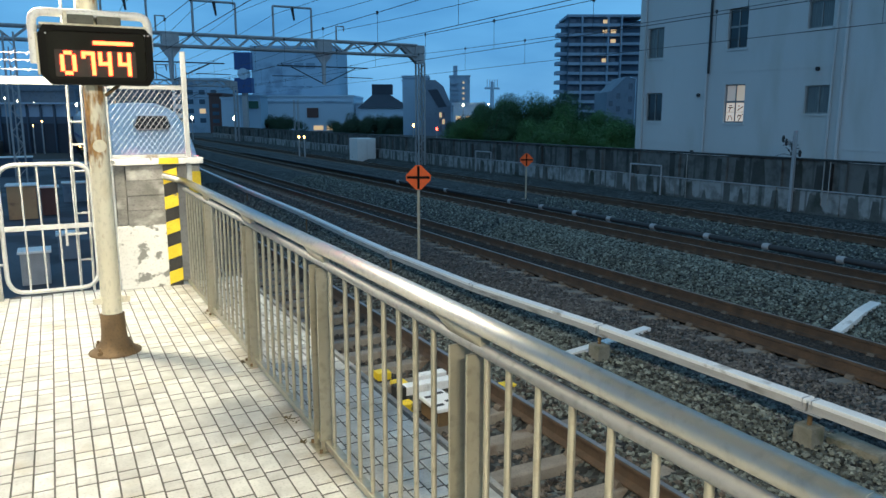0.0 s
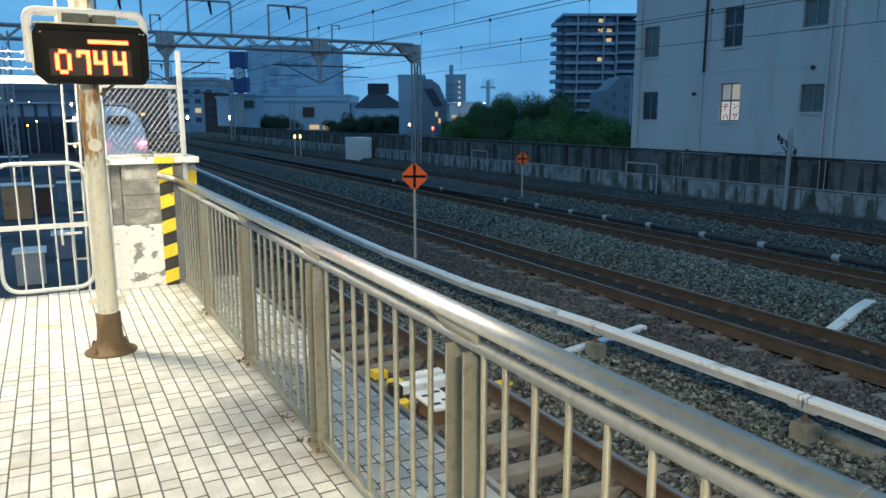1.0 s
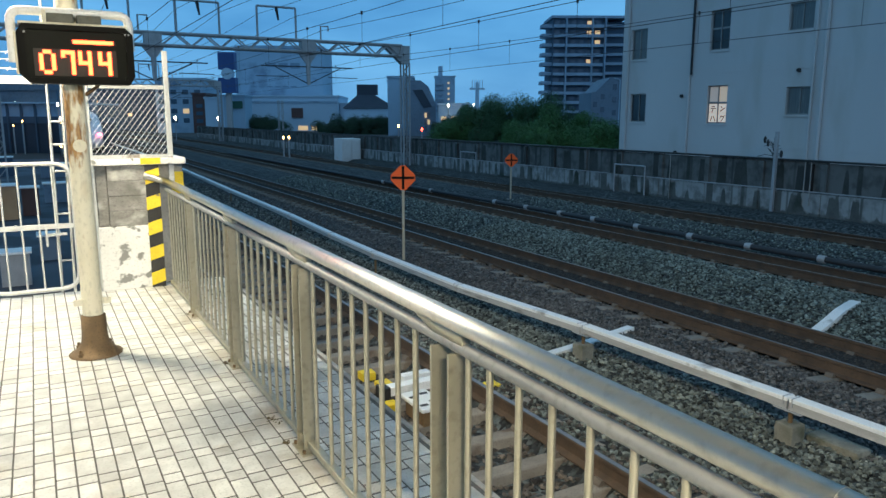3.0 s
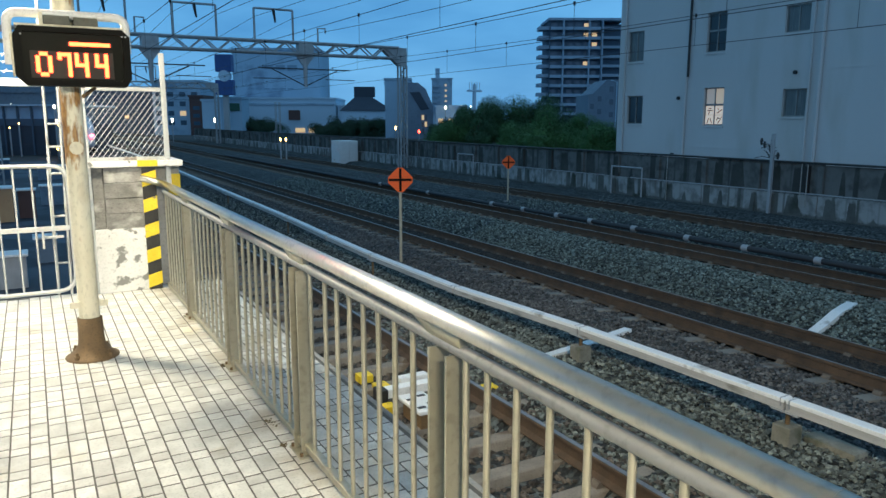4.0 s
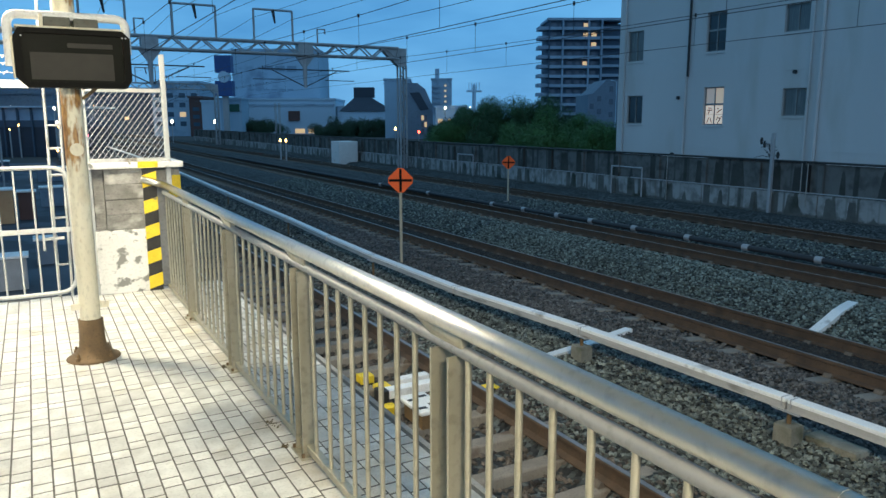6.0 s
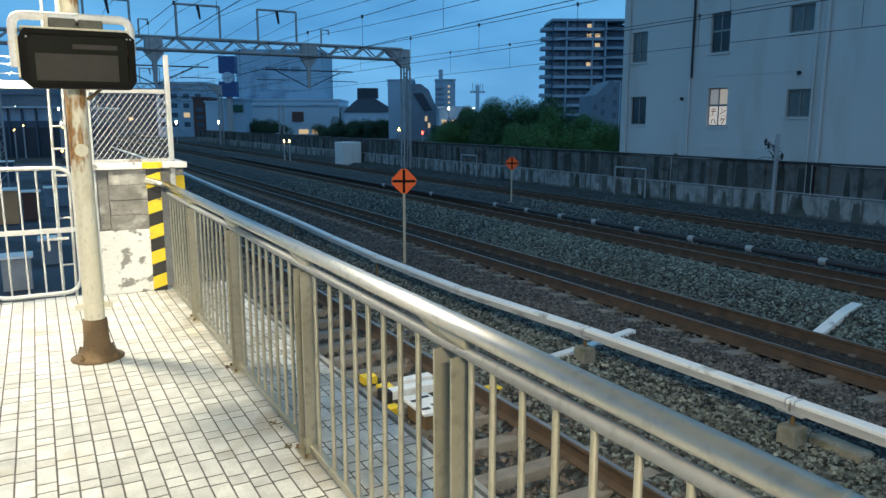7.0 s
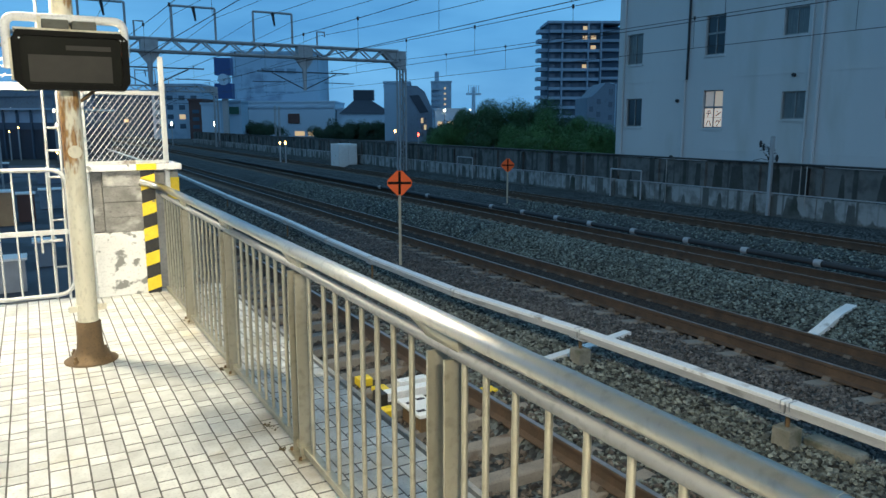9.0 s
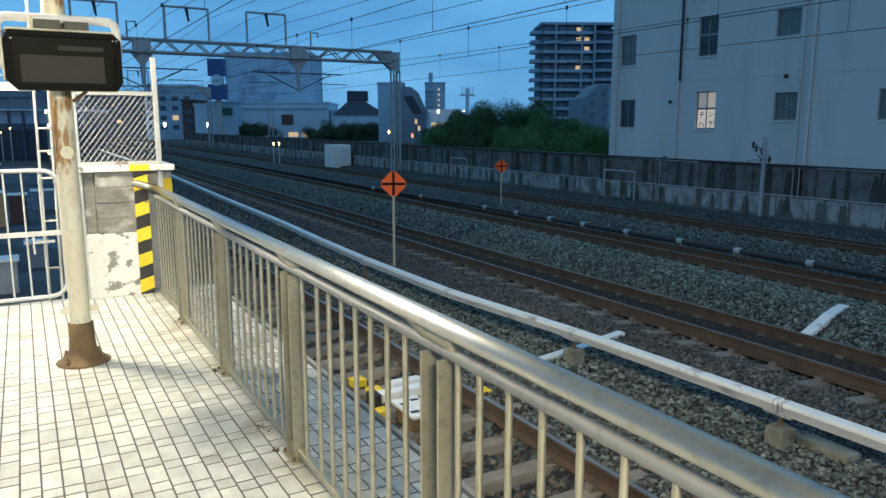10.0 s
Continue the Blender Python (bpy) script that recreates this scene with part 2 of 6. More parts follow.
PANEL = mat("led_panel", (0.048, 0.046, 0.041), (0.058, 0.055, 0.049), 9, 0.5, bump=0.05, fine=300)
for dull in (HOUSING, SCREEN, PANEL):
    dull.node_tree.nodes["Principled BSDF"].inputs["Specular IOR Level"].default_value = 0.05
CLAMPSTEEL = mat("weathered_clamp_steel", (0.07, 0.072, 0.055), (0.13, 0.13, 0.10), 6, 0.6, bump=0.2, fine=60, spots=(0.10, 0.06, 0.03), spot_scale=8)
LED = glow("led_orange", (1.0, 0.056, 0.014), 15.0)
SIGNBLACK = mat("matt_black_film", (0.010, 0.009, 0.008), (0.016, 0.014, 0.012), 9, 0.9, bump=0.0)
SIGNBLACK.node_tree.nodes["Principled BSDF"].inputs["Specular IOR Level"].default_value = 0.1
ORANGE = mat("orange_sign", (1.0, 0.115, 0.012), (1.0, 0.135, 0.015), 6, 0.6, bump=0.02)
RAILTOP = mat("worn_rail_head", (0.26, 0.24, 0.22), (0.36, 0.34, 0.33), 5, 0.38, 0.7, bump=0.05)
RAILRUST = mat("rusty_rail", (0.055, 0.037, 0.025), (0.108, 0.070, 0.044), 5, 0.85, bump=0.3, fine=40)
CLIPSTEEL = mat("pale_rail_clip", (0.11, 0.088, 0.068), (0.17, 0.14, 0.11), 9, 0.8, bump=0.2)
SLEEPER = mat("concrete_sleeper", (0.17, 0.15, 0.125), (0.27, 0.24, 0.20), 4, 0.9, bump=0.3, fine=50, spots=(0.10, 0.06, 0.04), spot_scale=3)


def ballast_material(name, dark, light, scale):
    """Crushed stone: cells of their own shade, with relief between them."""
    m = bpy.data.materials.new(name)
    m.use_nodes = True
    n, l = m.node_tree.nodes, m.node_tree.links
    b = n["Principled BSDF"]
    geo = n.new("ShaderNodeNewGeometry")
    cell = n.new("ShaderNodeTexVoronoi")
    cell.inputs["Scale"].default_value = scale
    l.new(geo.outputs["Position"], cell.inputs["Vector"])
    sep = n.new("ShaderNodeSeparateColor")
    l.new(cell.outputs["Color"], sep.inputs["Color"])
    patch = n.new("ShaderNodeTexNoise")
    patch.inputs["Scale"].default_value = 0.9
    l.new(geo.outputs["Position"], patch.inputs["Vector"])
    mix = n.new("ShaderNodeMix")
    mix.data_type = "RGBA"
    mix.inputs[6].default_value, mix.inputs[7].default_value = (*dark, 1), (*light, 1)
    power = n.new("ShaderNodeMath")
    power.operation = "POWER"
    power.inputs[1].default_value = 2.2
    l.new(sep.outputs[0], power.inputs[0])
    l.new(power.outputs[0], mix.inputs[0])
    tone = n.new("ShaderNodeMix")
    tone.data_type, tone.blend_type = "RGBA", "MULTIPLY"
    tone.inputs[0].default_value, tone.inputs[7].default_value = 1.0, (1, 1, 1, 1)
    ramp = n.new("ShaderNodeMapRange")
    ramp.inputs["From Min"].default_value, ramp.inputs["From Max"].default_value = 0.3, 0.7
    ramp.inputs["To Min"].default_value, ramp.inputs["To Max"].default_value = 0.75, 1.25
    l.new(patch.outputs["Fac"], ramp.inputs["Value"])
    comb = n.new("ShaderNodeCombineColor")
    for k in range(3):
        l.new(ramp.outputs["Result"], comb.inputs[k])
    l.new(mix.outputs[2], tone.inputs[6])
    l.new(comb.outputs["Color"], tone.inputs[7])
    l.new(tone.outputs[2], b.inputs["Base Color"])
    b.inputs["Roughness"].default_value = 0.93
    bump = n.new("ShaderNodeBump")
    bump.invert = True
    bump.inputs["Strength"].default_value, bump.inputs["Distance"].default_value = 1.0, 0.03
    l.new(cell.outputs["Distance"], bump.inputs["Height"])
    l.new(bump.outputs["Normal"], b.inputs["Normal"])
    return m


BALLAST = ballast_material("ballast_bed", (0.010, 0.012, 0.013), (0.115, 0.135, 0.135), 19.0)
DARKBED = ballast_material("fouled_ballast", (0.003, 0.003, 0.0025), (0.034, 0.028, 0.022), 17.0)
STONE = mat("ballast_stone", (0.036, 0.043, 0.038), (0.19, 0.21, 0.185), 9, 0.92, bump=0.3, fine=60, spread=0.95, island=True)
STONEFINE = mat("dusty_dark_stone", (0.050, 0.050, 0.050), (0.145, 0.142, 0.138), 9, 0.92, bump=0.3, fine=60, spread=0.6, island=True)
STONETEAL = mat("green_grey_stone", (0.050, 0.066, 0.060), (0.20, 0.245, 0.222), 9, 0.92, bump=0.3, fine=60, spread=0.95, island=True)
STONEDARK = mat("small_dark_stone", (0.012, 0.011, 0.010), (0.052, 0.046, 0.040), 9, 0.85, bump=0.3, fine=60, spread=0.8, island=True)
STONERUST = mat("rusty_ballast_stone", (0.034, 0.028, 0.023), (0.125, 0.104, 0.086), 9, 0.92, bump=0.3, fine=60, spread=0.7, island=True)
DUCT = mat("grey_duct", (0.80, 0.80, 0.78), (0.88, 0.88, 0.86), 3, 0.45, 0.0, bump=0.05, spots=(0.35, 0.33, 0.3), spot_scale=3, spot_lo=0.62, spot_hi=0.72)
TRAYGREY = mat("weathered_grey_tray", (0.36, 0.355, 0.34), (0.48, 0.47, 0.45), 3, 0.6, bump=0.1, spots=(0.20, 0.19, 0.17), spot_scale=2.5, spot_lo=0.58, spot_hi=0.72, stretch=(1, 1, 6))
TANPOST = mat("tan_post_paint", (0.42, 0.36, 0.26), (0.52, 0.45, 0.34), 5, 0.6, bump=0.1, spots=(0.22, 0.14, 0.08), spot_scale=5, spot_lo=0.6, spot_hi=0.7)
GALV = mat("galvanised_steel", (0.34, 0.35, 0.36), (0.44, 0.45, 0.46), 4, 0.55, 0.2, bump=0.08)
DARKSTEEL = mat("dark_cable", (0.02, 0.02, 0.022), (0.035, 0.035, 0.038), 4, 0.6, 0.0, bump=0.0)
STUCCO = mat("white_stucco", (0.60, 0.59, 0.58), (0.66, 0.65, 0.64), 0.3, 0.9, bump=0.02, fine=150, spots=(0.47, 0.455, 0.40), spot_scale=0.75, spot_lo=0.54, spot_hi=0.86, stretch=(1, 1, 0.25))
FRAME = mat("window_aluminium", (0.24, 0.24, 0.23), (0.32, 0.32, 0.31), 4, 0.5, 0.3, bump=0.0)
# the sky's reflection in the panes is put into this base colour
SKYPANE = mat("sky_tinted_glazing", (0.22, 0.36, 0.50), (0.34, 0.48, 0.62), 0.5, 0.2, bump=0.0, fine=4.0, stretch=(1, 1, 0.3))
# brown box paint made lighter: the light falling on it is in the colour
SKIPPAINT = mat("worn_lit_orange_paint", (0.52, 0.27, 0.13), (0.62, 0.36, 0.18), 2.0, 0.7, bump=0.2, spots=(0.25, 0.12, 0.07), spot_scale=2.5, spot_lo=0.55, spot_hi=0.68)
YARD = mat("yard_asphalt", (0.04, 0.05, 0.065), (0.10, 0.12, 0.15), 0.35, 0.7, bump=0.2, fine=9, spots=(0.03, 0.035, 0.045), spot_scale=0.5, spot_lo=0.48, spot_hi=0.56)
# bluer and paler than near glass: distance haze put into the colour
FARPANE = glass("hazed_far_glass", (0.075, 0.12, 0.17), 0.2)
PANE = glass("window_glass", (0.02, 0.025, 0.03))
CURTAIN = mat("curtain_glass", (0.11, 0.125, 0.125), (0.17, 0.185, 0.18), 7, 0.25, bump=0.0, stretch=(1, 4, 0.2))
LITPANE = glow("lit_window", (0.95, 0.72, 0.52), 0.24)
DIMPANE = glow("dim_lit_curtain", (0.75, 0.62, 0.52), 0.17)
PAPER = glow("lit_paper", (1.0, 0.80, 0.64), 0.38)
# the blue cast of these four wall colours is distance haze, painted in
HAZEDARK = mat("hazed_tower_wall", (0.055, 0.095, 0.14), (0.075, 0.115, 0.165), 0.1, 0.85, bump=0.0)
HAZERAIL = mat("hazed_tower_balcony", (0.26, 0.36, 0.46), (0.33, 0.43, 0.53), 0.2, 0.8, bump=0.0)
HAZEGREY = mat("hazed_grey_facade", (0.33, 0.47, 0.59), (0.38, 0.53, 0.65), 0.12, 0.85, bump=0.0, spots=(0.20, 0.28, 0.38), spot_scale=0.2)
HAZEPALE = mat("hazed_pale_facade", (0.44, 0.59, 0.71), (0.50, 0.65, 0.76), 0.12, 0.85, bump=0.0)
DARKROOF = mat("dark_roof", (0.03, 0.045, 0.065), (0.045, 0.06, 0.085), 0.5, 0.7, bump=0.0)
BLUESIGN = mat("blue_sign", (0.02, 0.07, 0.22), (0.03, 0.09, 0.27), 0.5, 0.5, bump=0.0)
FAINT = mat("faint_lettering", (0.19, 0.29, 0.38), (0.24, 0.35, 0.45), 0.5, 0.8, bump=0.0)
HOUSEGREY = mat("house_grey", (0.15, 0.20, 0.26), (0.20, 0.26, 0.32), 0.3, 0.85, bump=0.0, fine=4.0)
GREENSIGN = mat("green_sign", (0.02, 0.10, 0.07), (0.03, 0.13, 0.09), 0.5, 0.6, bump=0.0)
BROWNWALL = mat("red_facade", (0.1, 0.055, 0.05), (0.14, 0.075, 0.065), 0.5, 0.8, bump=0.0)
LEAF = mat("leaf", (0.024, 0.078, 0.030), (0.048, 0.130, 0.046), 0.5, 0.7, bump=0.0, fine=3.0, spread=0.25, island=True)
LEAFLIGHT = mat("fresh_leaf", (0.040, 0.125, 0.034), (0.075, 0.19, 0.055), 0.5, 0.7, bump=0.0, fine=3.0, spread=0.25, island=True)
LEAFDARK = mat("dark_leaf", (0.016, 0.048, 0.024), (0.03, 0.075, 0.034), 0.5, 0.7, bump=0.0, fine=3.0, spread=0.3, island=True)
BARK = mat("bark", (0.08, 0.06, 0.04), (0.12, 0.09, 0.06), 6, 0.9, bump=0.5)
TRAINWHITE = mat("train_white", (0.84, 0.85, 0.87), (0.87, 0.88, 0.90), 1.5, 0.3, bump=0.0, coords="object", clear=0.4)
TRAINBLUE = mat("train_blue", (0.03, 0.06, 0.22), (0.04, 0.08, 0.26), 1.5, 0.3, bump=0.0, coords="object")
TAIL = glow("tail_lamp", (1.0, 0.10, 0.16), 14.0)
LAMPWHITE = glow("lamp_white", (1.0, 0.86, 0.62), 18.0)
LAMPORANGE = glow("lamp_orange", (1.0, 0.55, 0.16), 14.0)
LAMPRED = glow("lamp_red", (1.0, 0.05, 0.03), 14.0)
FARLIT = glow("far_lit_window", (1.0, 0.66, 0.34), 0.55)
MOSS = mat("dry_moss", (0.07, 0.055, 0.03), (0.12, 0.09, 0.045), 30, 0.95, bump=0.3)
LANDSCAPE = mat("ground_earth", (0.045, 0.045, 0.043), (0.08, 0.078, 0.072), 0.3, 0.95, bump=0.4, fine=8)


# ---- mesh helpers ----
def box(bm, x0, x1, y0, y1, z0, z1, turn=0.0):
    vs = [bm.verts.new((x, y, z)) for z in (z0, z1) for x, y in ((x0, y0), (x1, y0), (x1, y1), (x0, y1))]
    if turn:
        c = Vector(((x0 + x1) / 2, (y0 + y1) / 2, 0))
        r = Matrix.Rotation(turn, 3, "Z")
        for v in vs:
            v.co = r @ (v.co - c) + c
    for f in ((3, 2, 1, 0), (4, 5, 6, 7), (0, 1, 5, 4), (1, 2, 6, 5), (2, 3, 7, 6), (3, 0, 4, 7)):
        bm.faces.new([vs[i] for i in f])
    return vs


def bbox(x0, x1, y0, y1, z0, z1, b=0.006, seg=2):
    """A box with rounded edges."""
    bm = bmesh.new()
    box(bm, x0, x1, y0, y1, z0, z1)
    if b:
        bmesh.ops.bevel(bm, geom=bm.edges[:], offset=b, segments=seg, affect="EDGES", profile=0.6)
    return bm


def tube(bm, pts, r, seg=8, caps=True):
    """A round bar along a line of points; r is one radius or one for each point."""
    pts = [Vector(p) for p in pts]
    rs = r if isinstance(r, (list, tuple)) else [r] * len(pts)
    rings, up = [], None
    for i, p in enumerate(pts):
        d = (pts[min(i + 1, len(pts) - 1)] - pts[max(i - 1, 0)]).normalized()
        if up is None:
            up = d.orthogonal().normalized()
        up = (up - d * up.dot(d)).normalized()
        side = d.cross(up)
        rings.append([bm.verts.new(p + (up * math.cos(a) + side * math.sin(a)) * rs[i]) for a in (2 * math.pi * k / seg for k in range(seg))])
    for a, b in zip(rings, rings[1:]):
        for k in range(seg):
            f = bm.faces.new((a[k], a[(k + 1) % seg], b[(k + 1) % seg], b[k]))
            f.smooth = seg > 6
    if caps:
        for f in (bm.faces.new(rings[0][::-1]), bm.faces.new(rings[-1])):
            for e in f.edges:  # the flat end must not tilt the long sides' shading
                e.smooth = False


def tubes(pts, r, seg=8):
    bm = bmesh.new()
    tube(bm, pts, r, seg)
    return bm


def bend(corners, r, n=5):
    """A line of points with its inner corners rounded."""
    c = [Vector(p) for p in corners]
    out = [c[0]]
    for a, b, d in zip(c, c[1:], c[2:]):
        p, q = b + (a - b).normalized() * r, b + (d - b).normalized() * r
        out += [(1 - k / n) ** 2 * p + 2 * (k / n) * (1 - k / n) * b + (k / n) ** 2 * q for k in range(n + 1)]
    return out + [c[-1]]


def prism(bm, outline, axis, lo, hi):
    """An outline of (u, v) pushed out along an axis: x takes (y, z), y takes (x, z), z takes (x, y)."""
    def at(u, v, w):
        return {"x": (w, u, v), "y": (u, w, v), "z": (u, v, w)}[axis]
    a, b = [bm.verts.new(at(u, v, lo)) for u, v in outline], [bm.verts.new(at(u, v, hi)) for u, v in outline]
    k = len(outline)
    bm.faces.new(a[::-1])
    bm.faces.new(b)
    for i in range(k):
        bm.faces.new((a[i], a[(i + 1) % k], b[(i + 1) % k], b[i]))
    bmesh.ops.recalc_face_normals(bm, faces=bm.faces[:])


def prisms(outline, axis, lo, hi):
    bm = bmesh.new()
    prism(bm, outline, axis, lo, hi)
    return bm


def boxes(*rows):
    bm = bmesh.new()
    for r in rows:
        box(bm, *r)
    return bm


BASE = {}


def thing(name, loc=(0, 0, 0), label="", category="", group="", kind="", turn=0.0):
    """An Empty at the base of a thing; its parts are given in world places, or in its own if it is turned."""
    ob = tagged(new(name), label, category, group, kind)
    ob.empty_display_size = 0.1
    ob.location, ob.rotation_euler = loc, (0, 0, turn)
    BASE[ob] = Vector((0, 0, 0)) if turn else Vector(loc)
    return ob


def part(name, bm, material, parent=None, label="", category="", group="", kind=""):
    me = bpy.data.meshes.new(name)
    if isinstance(bm, bmesh.types.BMesh):
        off = BASE.get(parent, Vector((0, 0, 0)))
        if off.length:
            bmesh.ops.translate(bm, verts=bm.verts[:], vec=-off)
        bm.normal_update()
        bm.to_mesh(me)
        bm.free()
    else:
        me.from_pydata(*bm)
        me.update()
    me.materials.append(material)
    ob = tagged(new(name, me), label, category, group, kind)
    ob.parent = parent
    BASE[ob] = BASE.get(parent, Vector((0, 0, 0)))
    return ob


def piece(name, mesh, parent, loc):
    ob = new(name, mesh)
    ob.parent, ob.location = parent, Vector(loc) - BASE.get(parent, Vector((0, 0, 0)))
    return ob


# ---- ground and platform ----
TR = [3.31, 8.78, 13.15, 17.65]      # track centres
GAUGE, ZR, ZB = 1.435, -1.10, -1.285  # rail gauge, rail head, top of the ballast
CANT, SINK = radians(6.0), 0.05        # the far tracks lie canted in the curve, a little lower


def ground_z(x):
    """Top of the ballast: hollow between the rails, sloped with the cant, heaped between the tracks."""
    c = min(TR, key=lambda q: abs(x - q))
    d = x - c
    near = abs(d)
    z = ZB - (0.10 if c == TR[0] else 0.07) if near < GAUGE / 2 - 0.1 else (ZB if c == TR[0] else ZB - 0.035) if near < 1.3 else ZB + min(0.08, (near - 1.3) * 0.12)
    if c != TR[0]:
        k = 1.0 if near < 1.4 else max(0.0, 1 - (near - 1.4) / 0.7)
        z -= k * (math.tan(CANT) * max(-1.4, min(1.4, d)) + SINK)
    return z



bm = bmesh.new()
xs = [-900, -60, -5, 1.8, 20.6, 40, 120, 900]
ys = [-900, -40, -5, 15, 60, 200, 1500]
gv = [[bm.verts.new((x, y, -1.45)) for y in ys] for x in xs]
for i in range(len(xs) - 1):
    for j in range(len(ys) - 1):
        bm.faces.new((gv[i][j], gv[i + 1][j], gv[i + 1][j + 1], gv[i][j + 1]))
part("ground", bm, LANDSCAPE, None, "dark earth and streets beyond the railway", "ground", kind="structure")
bm = bmesh.new()
nx, ny = 124, 110
grid = [[None] * (ny + 1) for _ in range(nx + 1)]
for i in range(nx + 1):
    for j in range(ny + 1):
        x, y = 1.9 + 18.6 * i / nx, -8 + 260 * (j / ny) ** 1.7
        grid[i][j] = bm.verts.new((x, y, ground_z(x) + 0.02 * noise.noise((x * 1.3, y * 1.3, 0))))
for i in range(nx):
    for j in range(ny):
        bm.faces.new((grid[i][j], grid[i + 1][j], grid[i + 1][j + 1], grid[i][j + 1])).smooth = True
part("ballast_bed", bm, BALLAST, None, "dark grey crushed stone bed under the tracks", "ballast", kind="structure")

platform = part("platform", boxes((-6.0, 1.742, -6.0, 8.15, -1.45, -0.0022)), JOINT, None, "tiled station platform at its far end", "platform", kind="structure")
part("edge_stone", bbox(1.744, 1.775, -6.0, 8.15, -0.16, 0.002, 0.006), CONCRETE, platform, "pale worn concrete edge stone")
part("platform_face", boxes((1.743, 1.760, -6.0, 8.15, -1.45, -0.165)), WALLCON, platform)


# added out of view: screens the sky and gives the handrail a pale reflection
part("canopy", boxes((-6.0, 1.75, -6.0, 6.6, 4.15, 4.25)), WHITE, None, "added white canopy overhead, out of view", "canopy", kind="structure")


def tile_data(w, d):
    """One glazed tile, its top edge chamfered; the origin in the middle of its top."""
    a, b, c = w / 2, d / 2, 0.0018
    v = [(-a, -b, -0.012), (a, -b, -0.012), (a, b, -0.012), (-a, b, -0.012), (-a, -b, -c), (a, -b, -c), (a, b, -c), (-a, b, -c),
         (-a + c, -b + c, 0), (a - c, -b + c, 0), (a - c, b - c, 0), (-a + c, b - c, 0)]
    f = [(8, 9, 10, 11)]
    for k in range(4):
        q = (k + 1) % 4
        f += [(k, q, 4 + q, 4 + k), (4 + k, 4 + q, 8 + q, 8 + k)]
    return v, f


PITCH = 0.0925
TILES = []
rng = random.Random(4)
for k in range(-64, 21):
    x = -0.131 + PITCH * (k + 0.5)
    if x < -5.95 or x > 1.70:
        continue
    y = -6.0 + rng.uniform(0, 0.05) if k % 2 else -5.9
    n = k + rng.randrange(2)
    TILES.append((x, -5.995, y))
    if rng.random() < 0.7:
        TILES.append((x, y, y + 0.10 + 0.1 * rng.random()))
        y = TILES[-1][2]
    while y < 8.05:
        d = 0.199 if n % 2 else 0.098
        y1 = min(y + d, 8.12)
        TILES.append((x, y, y1))
        y, n = y1, n + 1
LONGTILE, SHORTTILE = bpy.data.meshes.new("tile"), bpy.data.meshes.new("tile")
LONGTILE.from_pydata(*[tile_data(PITCH - 0.009, 0.184)[0], [], tile_data(PITCH - 0.009, 0.184)[1]])
SHORTTILE.from_pydata(*[tile_data(PITCH - 0.009, 0.083)[0], [], tile_data(PITCH - 0.009, 0.083)[1]])
for me in (LONGTILE, SHORTTILE):
    me.materials.append(TILE)


def lay_tiles():
    """The tiles in the open floor nearest the eye are pieces; the rest is one mesh."""
    rv, rf, count = [], [], 0
    for x, y, y1 in TILES:
        d = y1 - y
        lift = 0.0014 * noise.noise((x * 9, y * 9, 3)) + 0.001
        if -0.45 < x < 1.05 and 3.0 < y < 4.75 and count < 300 and d > 0.09:
            count += 1
            ob = piece("tile", LONGTILE if d > 0.15 else SHORTTILE, platform, (x, (y + y1) / 2, lift))
            ob.rotation_euler = (rng.uniform(-0.006, 0.006), rng.uniform(-0.006, 0.006), rng.uniform(-0.008, 0.008))
        elif d > 0.02:
            v, f = tile_data(PITCH - 0.009, d - 0.016)
            o = len(rv)
            rv += [(a + x, b + (y + y1) / 2, c + lift) for a, b, c in v]
            rf += [tuple(i + o for i in q) for q in f]
    part("paving", (rv, [], rf), TILE_REST, platform, kind="stuff")


# ---- railing ----
FX = 1.153
POSTS = [-1.06, 0.47, 2.0, 3.53, 5.06, 6.59]


